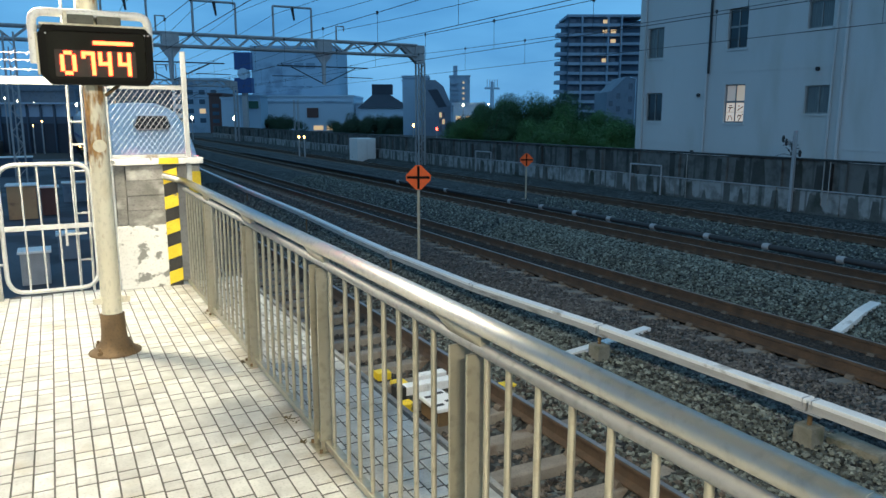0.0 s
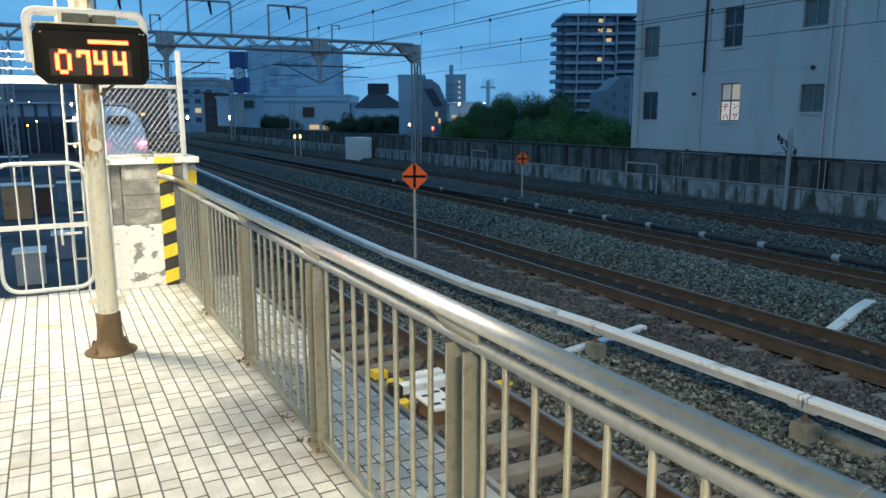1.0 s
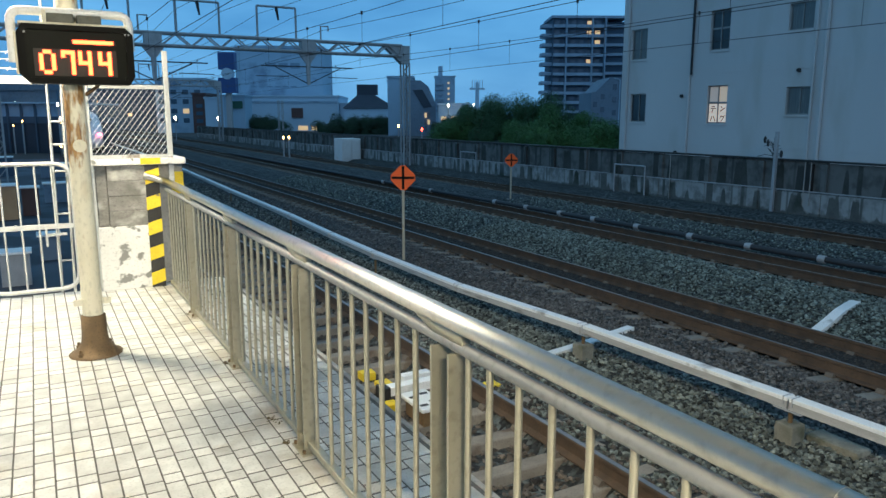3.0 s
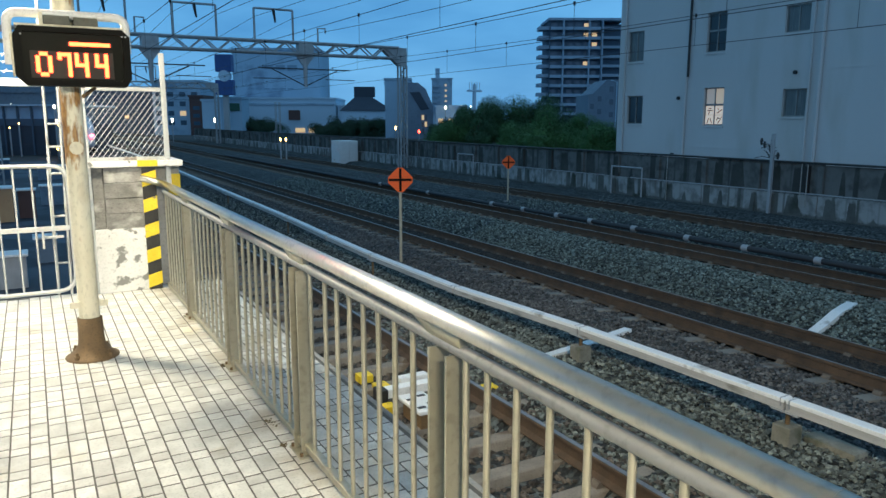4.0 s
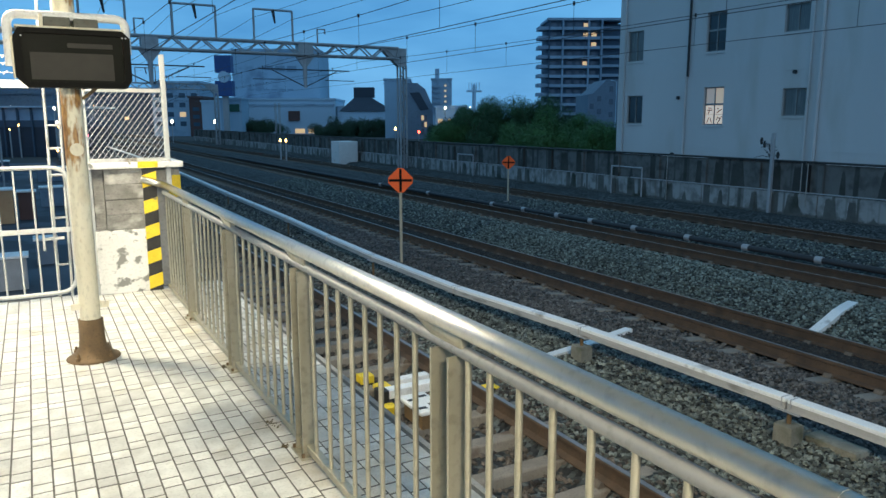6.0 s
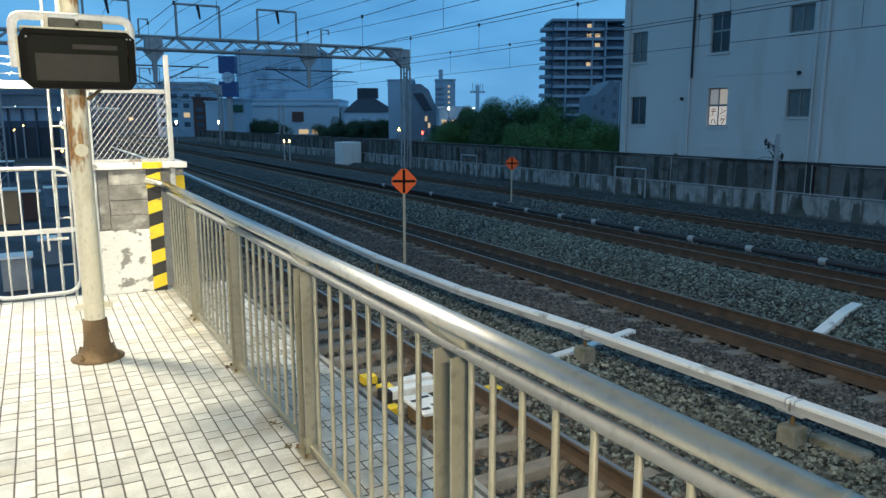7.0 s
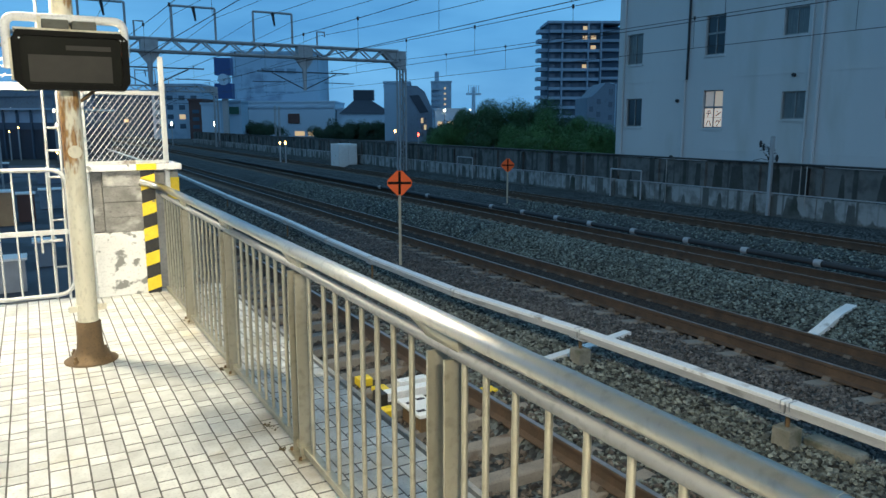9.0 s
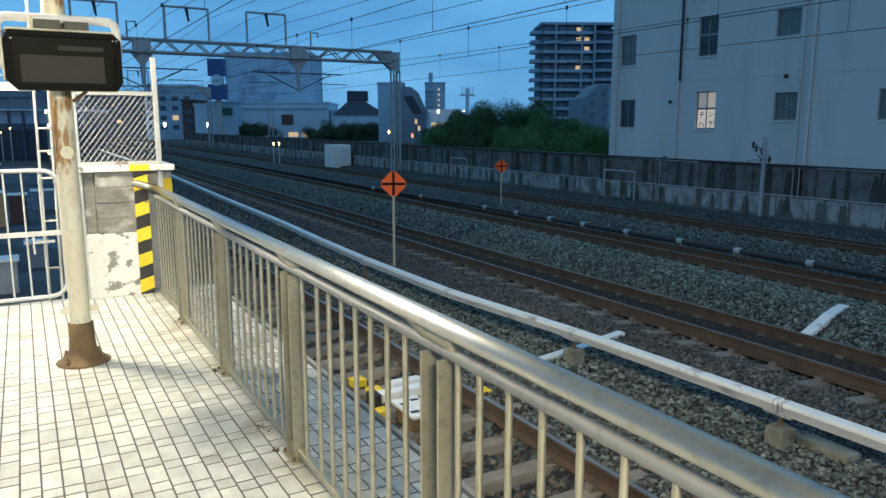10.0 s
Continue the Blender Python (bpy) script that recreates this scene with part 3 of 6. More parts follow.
def railing():
    rail = thing("railing", (FX, 3.5, 0), "long stainless steel railing with thick round handrail and upright bars", "railing")
    top = bend([(FX, -3.0, 1.10), (FX, 7.86, 1.10), (FX - 0.20, 7.93, 1.16)], 0.12)
    part("handrail", tubes(top, 0.034, 36), STEEL, rail, "thick polished handrail tube")
    for y in (0.66, 3.95 + 2.2):
        part("sleeve", tubes([(FX, y - 0.004, 1.10), (FX, y + 0.004, 1.10)], 0.0355, 20), STEEL, rail)
    part("upper_rail", tubes([(FX, -3.0, 1.020), (FX, 7.86, 1.020)], 0.021, 24), STEELDULL, rail, "thinner dull steel tube under the handrail")
    part("bottom_rail", bbox(FX - 0.022, FX + 0.022, -3.0, 7.86, 0.035, 0.075, 0.006), STEELBAR, rail)
    for p in POSTS:
        for dy in (-0.058, 0.058):
            o = [(FX - 0.040, 0.0), (FX + 0.040, 0.0), (FX + 0.040, 0.998), (FX - 0.040, 0.998)]
            part("post_plate", prisms(o, "y", p + dy - 0.006, p + dy + 0.006), STEELBAR, rail)
        bm = bmesh.new()  # saddle: a web cut off square on one side, running out under the handrail on the other
        secs = [(-0.105, 0.015, 1.028), (-0.06, 0.016, 1.024), (0.07, 0.016, 1.024), (0.12, 0.016, 1.038), (0.18, 0.014, 1.056), (0.25, 0.009, 1.068), (0.32, 0.003, 1.076)]
        rows = [[bm.verts.new((FX + sx * w, p + dy, z)) for sx, z in ((-1, zb), (1, zb), (1.15, 1.09), (-1.15, 1.09))] for dy, w, zb in secs]
        for a, b in zip(rows, rows[1:]):
            for q in range(4):
                bm.faces.new((a[q], a[(q + 1) % 4], b[(q + 1) % 4], b[q])).smooth = True
        bm.faces.new(rows[0][::-1])
        bm.faces.new(rows[-1])
        bmesh.ops.recalc_face_normals(bm, faces=bm.faces[:])
        part("saddle", bm, STEELBAR, rail)
        part("base_plate", bbox(FX - 0.06, FX + 0.06, p - 0.09, p + 0.09, 0.0, 0.012, 0.003), STEELBAR, rail)
        for dy in (-0.072, 0.072):
            part("anchor_bolt", tubes([(FX - 0.045, p + dy, 0.01), (FX - 0.045, p + dy, 0.03)], 0.009, 6), RUSTPAINT, rail)
    bars = [1.879] + [1.754 - 0.1535 * k for k in range(8)] + [0.30 - 0.152 * k for k in range(7)]
    for p in POSTS[2:]:
        bars += [p + 0.25 + 0.152 * k for k in range(7)] + [p + 1.37]
    first = part("baluster", tubes([(FX, 0, 0.07), (FX, 0, 1.01)], 0.0112, 10), STEELBAR, rail)
    first.location[1] = bars[0]
    for y in bars[1:]:
        if y < 7.8:
            ob = new("baluster", first.data)
            ob.parent, ob.location = rail, (0, y, 0)


railing()


# ---- pole with the departure display ----
PX, PY = 0.285, 5.84


def pole():
    p = thing("pole", (PX, PY, 0), "cream painted steel pole with rust streaks and brown base", "pole")
    part("shaft", tubes([(PX, PY, 0.22), (PX, PY, 4.14)], 0.070, 24), CREAMRUST, p)
    prof = [(0.0, 0.185), (0.012, 0.185), (0.02, 0.165), (0.05, 0.125), (0.10, 0.095), (0.16, 0.088), (0.30, 0.085), (0.305, 0.072)]
    part("base_cone", tubes([(PX, PY, z) for z, _ in prof], [r for _, r in prof], 24), RUSTPAINT, p, "flared brown base with rust")
    for k in range(4):
        a = radians(45 + 90 * k)
        x, y = PX + 0.155 * math.cos(a), PY + 0.155 * math.sin(a)
        part("anchor_nut", tubes([(x, y, 0.015), (x, y, 0.045)], 0.019, 6), RUSTPAINT, p)
        part("anchor_bolt", tubes([(x, y, 0.04), (x, y, 0.07)], 0.010, 8), RUSTPAINT, p)
    part("band", tubes([(PX, PY, 0.40), (PX, PY, 0.435)], 0.076, 24), CREAM, p)
    for dx in (-0.095, 0.095):
        part("band_lug", bbox(PX + dx - 0.03, PX + dx + 0.03, PY - 0.085, PY - 0.07, 0.395, 0.44, 0.003), CREAM, p)
    part("cover_disc", tubes([(PX + 0.005, PY - 0.074, 1.545), (PX + 0.005, PY - 0.066, 1.545)], 0.045, 20), CREAM, p)
    return p


pole()

DY = 5.58  # front of the display
SEG = {"0": "abcdef", "7": "fabc", "4": "fgbc"}


def digit(ch, x, z, w, h, t):
    """A sloped lamp digit out of bars: x, z its lower left corner."""
    b = t * 0.5
    xs, zs = [-b, b, w - b, w + b], [-b, b, h / 2 - b, h / 2 + b, h * 0.74, h - b, h + b]
    on = set()
    for s in SEG[ch]:
        i0, i1 = {"b": (2, 2), "c": (2, 2), "e": (0, 0), "f": (0, 0)}.get(s, (0, 2))
        k0, k1 = {"a": (5, 5), "g": (2, 2), "d": (0, 0), "b": (2, 5), "f": (2, 5), "c": (0, 2), "e": (0, 2)}[s]
        if ch == "7" and s == "f":
            k0 = 4
        on |= {(i, k) for i in range(i0, i1 + 1) for k in range(k0, k1 + 1)}
    if ch == "0":
        on -= {(0, 0), (2, 0), (0, 5), (2, 5)}
    bm = bmesh.new()
    for i, k in sorted(on):
        box(bm, x + xs[i], x + xs[i + 1], DY + 0.010, DY + 0.016, z + zs[k], z + zs[k + 1])
    bmesh.ops.remove_doubles(bm, verts=bm.verts[:], dist=0.0002)
    return bm


LEDS = []


def display():
    d = thing("departure_display", (PX, PY - 0.09, 1.96), "dark digital departure display in a cream housing on the pole", "display")
    o = [(-0.035, 2.03), (-0.035, 2.285), (0.0, 2.345), (0.62, 2.345), (0.665, 2.30), (0.665, 2.02), (0.63, 1.965), (0.03, 1.965)]
    o2 = [(0.012, 2.035), (0.012, 2.28), (0.03, 2.31), (0.60, 2.31), (0.62, 2.285), (0.62, 2.03), (0.60, 2.0), (0.03, 2.0)]
    bm = bmesh.new()
    f0 = [bm.verts.new((x, DY, z)) for x, z in o]
    f1 = [bm.verts.new((x, DY, z)) for x, z in o2]
    f2 = [bm.verts.new((x, DY + 0.02, z)) for x, z in o2]
    bk = [bm.verts.new((x, DY + 0.17, z)) for x, z in o]
    for a, b in ((f0, f1), (f1, f2), (bk, f0)):
        for i in range(8):
            bm.faces.new((a[i], a[(i + 1) % 8], b[(i + 1) % 8], b[i]))
    bm.faces.new(bk)
    bmesh.ops.recalc_face_normals(bm, faces=bm.faces[:])
    part("housing", bm, HOUSING, d)
    part("screen", boxes((0.013, 0.619, DY + 0.0195, DY + 0.025, 2.001, 2.309)), SCREEN, d, "dark glossy screen")
    part("digit_panel", boxes((0.055, 0.555, DY + 0.0165, DY + 0.0196, 2.015, 2.19)), PANEL, d, "grey lamp panel")
    part("bar_panel", boxes((0.28, 0.555, DY + 0.0165, DY + 0.0196, 2.225, 2.255)), PANEL, d, "narrow grey lamp panel")
    part("side_cover", bbox(-0.050, -0.036, DY + 0.004, DY + 0.19, 2.025, 2.29, 0.005), CREAM, d, "cream side cover")
    part("top_cover", bbox(-0.02, 0.63, DY + 0.03, DY + 0.20, 2.346, 2.362, 0.004), CREAM, d)
    fr = bend([(-0.062, DY + 0.10, 2.10), (-0.062, DY + 0.10, 2.435), (0.655, DY + 0.10, 2.435), (0.655, DY + 0.10, 2.20)], 0.07)
    part("guard_frame", tubes(fr, 0.029, 14), WHITE, d, "white tubular guard frame")
    part("clamp", bbox(0.15, 0.31, DY + 0.06, DY + 0.30, 2.364, 2.425, 0.006), CLAMPSTEEL, d, "dark grey mounting clamp")
    part("clamp", bbox(0.33, 0.48, DY + 0.06, DY + 0.30, 2.364, 2.420, 0.006), CLAMPSTEEL, d, "dark grey mounting clamp")
    part("clamp_end", bbox(0.125, 0.148, DY + 0.05, DY + 0.28, 2.363, 2.44, 0.004), CREAM, d, "cream clamp end")
    part("bracket", tubes([(0.36, PY - 0.02, 1.90), (0.44, DY + 0.15, 1.965)], 0.012, 8), RUSTPAINT, d)
    for x, z in ((0.0, 2.29), (0.628, 2.30), (0.605, 2.30)):
        part("screw", tubes([(x + 0.012, DY - 0.003, z), (x + 0.012, DY + 0.004, z)], 0.006, 8), GALV, d)
    for ch, x in (("0", 0.098), ("7", 0.228), ("4", 0.330), ("4", 0.452)):
        w = 0.072 if ch == "0" else 0.058
        LEDS.append(part("lamp_digit", digit(ch, x, 2.038, w, 0.132, 0.024), LED, d, "glowing orange digit"))
    LEDS.append(part("lamp_bar", boxes((0.292, 0.540, DY + 0.010, DY + 0.016, 2.228, 2.252)), LED, d, "glowing orange bar"))


display()


# ---- end of the platform: block, wire screen, gate ----
def end_block():
    b = thing("concrete_block", (0.8, 8.1, 0), "rough concrete block with peeling whitewash and striped corner", "concrete block")
    part("lower_body", bbox(0.50, 1.095, 7.95, 8.5, 0.0, 0.655, 0.012), WHITEWASH, b, "peeling white painted lower half")
    for i in range(4):
        z = 0.657 + i * 0.153
        part("course", bbox(0.61 + 0.004 * (i % 2), 1.093 - 0.004 * (i % 2), 7.953 + 0.003 * (i % 2), 8.498, z, z + 0.151 - 0.002 * (i % 2), 0.006), BLOCKCON, b, "rough grey block course")
    part("recessed_side", bbox(0.505, 0.608, 7.985, 8.49, 0.657, 1.266, 0.008), BLOCKCON, b, "darker recessed edge")
    part("cap", bbox(0.47, 1.37, 7.93, 8.55, 1.27, 1.335, 0.012), WHITEWASH, b, "white capping slab")
    part("rear_pier", bbox(1.10, 1.36, 8.12, 8.5, 0.0, 1.268, 0.012), CONCRETE, b)
    part("stripe_board", bbox(0.965, 1.098, 7.938, 7.949, 0.0, 1.268, 0.002), BLACK, b, "black warning board")
    for i in range(5):
        z = 0.02 + i * 0.262
        o = [(0.963, z), (1.099, z + 0.04), (1.099, z + 0.17), (0.963, z + 0.13)]
        part("stripe", prisms([(x, min(q, 1.268)) for x, q in o], "y", 7.933, 7.9375), YELLOW, b, "yellow stripe")
    part("rear_stripe", bbox(1.24, 1.362, 8.10, 8.118, 0.95, 1.18, 0.002), YELLOW, b)
    part("cap_mark", bbox(0.93, 1.12, 7.924, 7.94, 1.275, 1.338, 0.003), YELLOW, b)


end_block()


def wire_screen():
    s = thing("wire_screen", (0.85, 8.0, 0), "white framed wire mesh screen over the concrete block", "mesh screen")
    y = 7.99
    part("post", bbox(1.205, 1.255, y - 0.02, y + 0.02, 1.06, 2.40, 0.005), GATEPAINT, s)
    part("post", bbox(0.455, 0.505, y - 0.02, y + 0.02, 0.0, 2.40, 0.005), GATEPAINT, s)
    part("top_bar", bbox(0.506, 1.204, y - 0.016, y + 0.016, 2.02, 2.06, 0.004), GATEPAINT, s)
    part("bottom_bar", bbox(0.506, 1.204, y - 0.016, y + 0.016, 1.337, 1.372, 0.004), GATEPAINT, s)
    x0, x1, z0, z1, step = 0.506, 1.204, 1.372, 2.02, 0.052
    for sgn in (1, -1):
        bm = bmesh.new()
        c = x0 - (z1 - z0) - 1
        while c < x1 + (z1 - z0) + 1:
            # the line x = c + sgn * 0.75 * (z - z0), cut to the frame
            pts = []
            for z in (z0, z1):
                pts.append((c + sgn * 0.75 * (z - z0), z))
            (xa, za), (xb, zb) = pts
            lo, hi = 0.0, 1.0
            for a, b, lim in ((xa, xb, x0), (xa, xb, x1)):
                k = (lim - a) / (b - a)
                if lim == x0:
                    lo, hi = (max(lo, k), hi) if b > a else (lo, min(hi, k))
                else:
                    lo, hi = (lo, min(hi, k)) if b > a else (max(lo, k), hi)
            if hi - lo > 0.01:
                p, q = [(xa + (xb - xa) * k, y + 0.002 * sgn, za + (zb - za) * k) for k in (lo, hi)]
                tube(bm, [p, q], 0.0031 if sgn > 0 else 0.0020, 4)
            c += step
        part("wire_mesh", bm, WHITE if sgn > 0 else GALV, s, "fine diamond wire mesh", kind="stuff")
    for z in (0.3, 0.62, 0.95, 1.2, 1.6, 1.9):
        part("bolt", tubes([(0.48, y - 0.034, z), (0.48, y - 0.02, z)], 0.011, 6), GALV, s)


wire_screen()


def ladder_frame():
    f = thing("ladder_frame", (0.2, 8.1, 0), "narrow white steel ladder frame at the platform end", "ladder")
    for x0, x1 in ((0.165, 0.135), (0.29, 0.25)):
        part("upright", tubes([(x1, 8.1, 0.0), (x0 + 0.4 * (x0 - x1), 8.1, 3.5)], 0.014, 8), GATEPAINT, f)
    for z in (0.33, 0.80, 1.22, 1.48, 1.70, 2.2, 2.65, 3.1):
        part("rung", tubes([(0.15, 8.1, z), (0.27, 8.1, z)], 0.012, 8), GATEPAINT, f)


ladder_frame()


def gate():
    g = thing("gate", (-0.1, 8.02, 0), "worn white tubular gate with rounded corners and upright bars", "gate")
    y = 8.02
    c = [(-0.1, y, 1.30), (-0.50, y, 1.30), (-0.50, y, 0.06), (0.30, y, 0.06), (0.30, y, 1.30), (-0.1, y, 1.30)]
    part("gate_frame", tubes(bend(c, 0.17), 0.022, 12), GATEPAINT, g)
    part("mid_rail", bbox(-0.48, 0.285, y - 0.012, y + 0.012, 0.665, 0.715, 0.004), GATEPAINT, g)
    for x in (-0.31, -0.165, -0.015, 0.13):
        part("bar", tubes([(x, y, 0.07), (x, y, 1.29)], 0.010, 8), GATEPAINT, g)
    part("latch", boxes((0.03, 0.22, y - 0.035, y - 0.015, 0.60, 0.625), (0.03, 0.05, y - 0.04, y - 0.014, 0.50, 0.70)), GATEPAINT, g)
    part("hinge_post", bbox(-0.60, -0.545, y - 0.03, y + 0.03, 0.0, 1.05, 0.006), CONCRETE, g, "grey hinge post")
    part("hinge", tubes([(-0.545, y, 0.35), (-0.50, y, 0.35)], 0.016, 8), GALV, g)
    part("hinge", tubes([(-0.545, y, 0.95), (-0.50, y, 0.95)], 0.016, 8), GALV, g)


gate()


# ---- tracks ----
def rail_outline(x):
    o = [(-0.072, -0.174), (0.072, -0.174), (0.072, -0.16), (0.009, -0.138), (0.008, -0.048), (0.034, -0.036), (0.034, -0.006), (0.028, 0.0),
         (-0.028, 0.0), (-0.034, -0.006), (-0.034, -0.036), (-0.008, -0.048), (-0.009, -0.138), (-0.072, -0.16)]
    return [(x + u, ZR + v) for u, v in o]


def sleeper_mesh():
    bm = bmesh.new()
    o = [(-0.13, -0.02), (0.13, -0.02), (0.085, 0.155), (-0.085, 0.155)]
    prism(bm, o, "x", -1.25, 1.25)
    bmesh.ops.bevel(bm, geom=bm.edges[:], offset=0.012, segments=1, affect="EDGES")
    me = bpy.data.meshes.new("sleeper")
    bm.to_mesh(me)
    bm.free()
    me.materials.append(SLEEPER)
    return me


SLEEPERS = sleeper_mesh()


def clip_mesh():
    bm = bmesh.new()
    prism(bm, [(-0.15, 0), (0.15, 0), (0.145, 0.02), (0.12, 0.05), (0.095, 0.048), (0.076, 0.012), (-0.076, 0.012), (-0.095, 0.048), (-0.12, 0.05), (-0.145, 0.02)], "y", -0.05, 0.05)
    me = bpy.data.meshes.new("rail_clip")
    bm.to_mesh(me)
    bm.free()
    me.materials.append(CLIPSTEEL)
    return me


CLIPS = clip_mesh()


def track(i, cx, n_piece):
    t = thing("railway_track", (cx, 10, ZR - 0.155), "rusty rails on concrete sleepers in dark ballast", "railway track", group="railway tracks")
    for s in (-1, 1):
        x = cx + s * GAUGE / 2
        r = part("rail", prisms(rail_outline(x), "y", -8, 250), RAILRUST, t, "rusty brown rail with a worn head")
        part("rail_head", boxes((x - 0.024, x + 0.024, -8, 250, ZR - 0.002, ZR + 0.0015)), RAILTOP, r, "worn shiny running surface")
    far = bmesh.new()
    for k in range(230):
        y = -3.0 + 0.61 * k
        if k < n_piece:
            ob = new("sleeper", SLEEPERS)
            ob.parent, ob.location = t, Vector((cx, y, ZR - 0.186 - 0.155)) - BASE[t]
            ob.rotation_euler[2] = rng.uniform(-0.012, 0.012)
            for s in (-1, 1):
                c = new("rail_clip", CLIPS)
                c.parent, c.location = ob, (s * GAUGE / 2, 0, 0.155)
        else:
            box(far, cx - 1.25, cx + 1.25, y - 0.10, y + 0.10, ZR - 0.32, ZR - 0.186)
            for s in (-1, 1):
                box(far, cx + s * GAUGE / 2 - 0.13, cx + s * GAUGE / 2 + 0.13, y - 0.05, y + 0.05, ZR - 0.187, ZR - 0.145)
    part("far_sleeper", far, SLEEPER, t, kind="stuff")
    if i:
        part("fouled_ballast", boxes((cx - GAUGE / 2 + 0.08, cx + GAUGE / 2 - 0.08, -8, 250, ZB - 0.2, ZB + 0.012)), DARKBED, t, "darker stones between the rails")
    if i:
        t.rotation_euler[1] = CANT
        t.location[2] -= SINK
    return t


for i, cx in enumerate(TR):
    track(i, cx, (32, 36, 30, 30)[i])


# ---- ballast stones ----
def stones(name, spots, material, label, seed):
    """Broken stones: small lumps with jittered corners, each an island of one mesh."""
    r = random.Random(seed)
    base = [(0.9, 0.1, -0.2), (0.2, 0.85, -0.3), (-0.85, 0.3, -0.1), (-0.3, -0.9, -0.25), (0.55, -0.5, 0.55), (0.35, 0.5, 0.6), (-0.5, 0.1, 0.7), (0.0, 0.0, -0.7)]
    tri = [(0, 1, 5), (0, 5, 4), (1, 2, 6), (1, 6, 5), (2, 3, 6), (3, 4, 6), (4, 5, 6), (3, 0, 4), (0, 7, 1), (1, 7, 2), (2, 7, 3), (3, 7, 0)]
    vs, fs = [], []
    for x, y, z, s in spots:
        a, o = r.uniform(0, 6.28), len(vs)
        ca, sa, fl = math.cos(a), math.sin(a), r.uniform(0.55, 0.95)
        tilt = r.uniform(-0.5, 0.5)
        for u, v, w in base:
            u, v, w = u * r.uniform(0.75, 1.25), v * r.uniform(0.75, 1.25), w * fl * r.uniform(0.8, 1.2)
            u, w = u - tilt * w, w + tilt * u
            vs.append((x + s * (u * ca - v * sa), y + s * (u * sa + v * ca), z + s * w))
        fs += [(p + o, q + o, t + o) for p, q, t in tri]
    return part(name, (vs, [], fs), material, None, label, "ballast", kind="stuff")


def scatter(n, x0, x1, y0, y1, s0, s1, seed, keep=lambda x, y: True):
    r, out = random.Random(seed), []
    for _ in range(n):
        y = y0 + (y1 - y0) * r.random() ** 1.35
        x = x0 + (x1 - x0) * r.random()
        if keep(x, y):
            s = r.uniform(s0, s1) * (1.5 if r.random() < 0.06 else 1)
            out.append((x, y, ground_z(x) + r.uniform(-0.016, 0.030), s))
    return out


def clear(x, y):
    """Not on a sleeper or a rail."""
    for c in TR:
        if abs(x - c) < 1.25 and abs((y + 3.0 + 0.305) % 0.61 - 0.305) < 0.11:
            return False
        if abs(abs(x - c) - GAUGE / 2) < 0.08:
            return False
    return True


stones("ballast_stones", scatter(17000, 4.3, 6.35, 2.2, 8.5, 0.020, 0.036, 11, clear) + scatter(13000, 4.3, 6.35, 7.5, 17, 0.020, 0.036, 31, clear) + scatter(6000, 4.3, 6.35, 14, 34, 0.026, 0.042, 21, clear), STONE, "dark grey crushed ballast stones beside the track", 1)
stones("dusty_stones", scatter(15000, 6.1, 8.2, 2.2, 9.5, 0.015, 0.029, 41, clear) + scatter(12000, 6.1, 8.2, 8.5, 18, 0.017, 0.032, 42, clear) + scatter(5000, 6.1, 8.2, 16, 34, 0.026, 0.042, 43, clear), STONEFINE, "fine dusty dark stones on the shoulder of the canted track", 5)
def canted_scatter(n, c, y0, y1, seed):
    """Small dark stones lying between the rails of a canted track."""
    r, out = random.Random(seed), []
    for _ in range(n):
        d, y = r.uniform(-0.6, 0.6), y0 + (y1 - y0) * r.random() ** 1.3
        out.append((c + d, y, ZB - SINK - d * math.tan(CANT) + r.uniform(-0.004, 0.016), r.uniform(0.016, 0.030)))
    return out


stones("oily_stones", canted_scatter(9000, TR[1], 2.5, 15, 51) + canted_scatter(5000, TR[1], 14, 34, 52) + canted_scatter(5000, TR[2], 6, 24, 53) + canted_scatter(5000, TR[3], 9, 30, 54), STONEDARK, "dark small stones between the canted rails", 6)
stones("track_stones", scatter(14000, 1.95, 4.9, 2.2, 13, 0.020, 0.038, 12, clear) + scatter(3000, 1.95, 4.9, 12, 30, 0.03, 0.05, 22, clear), STONERUST, "brown rust-stained ballast stones between the sleepers", 2)
stones("far_stones", scatter(38000, 9.4, 12.6, 4.0, 17, 0.018, 0.034, 13, clear) + scatter(11000, 9.4, 12.6, 14, 36, 0.024, 0.042, 14, clear) + scatter(9000, 14.0, 17.0, 6.0, 22, 0.018, 0.034, 13, clear), STONETEAL, "dark ballast stones between the far tracks", 3)


# ---- cable duct on short feet ----
DZ = -0.75


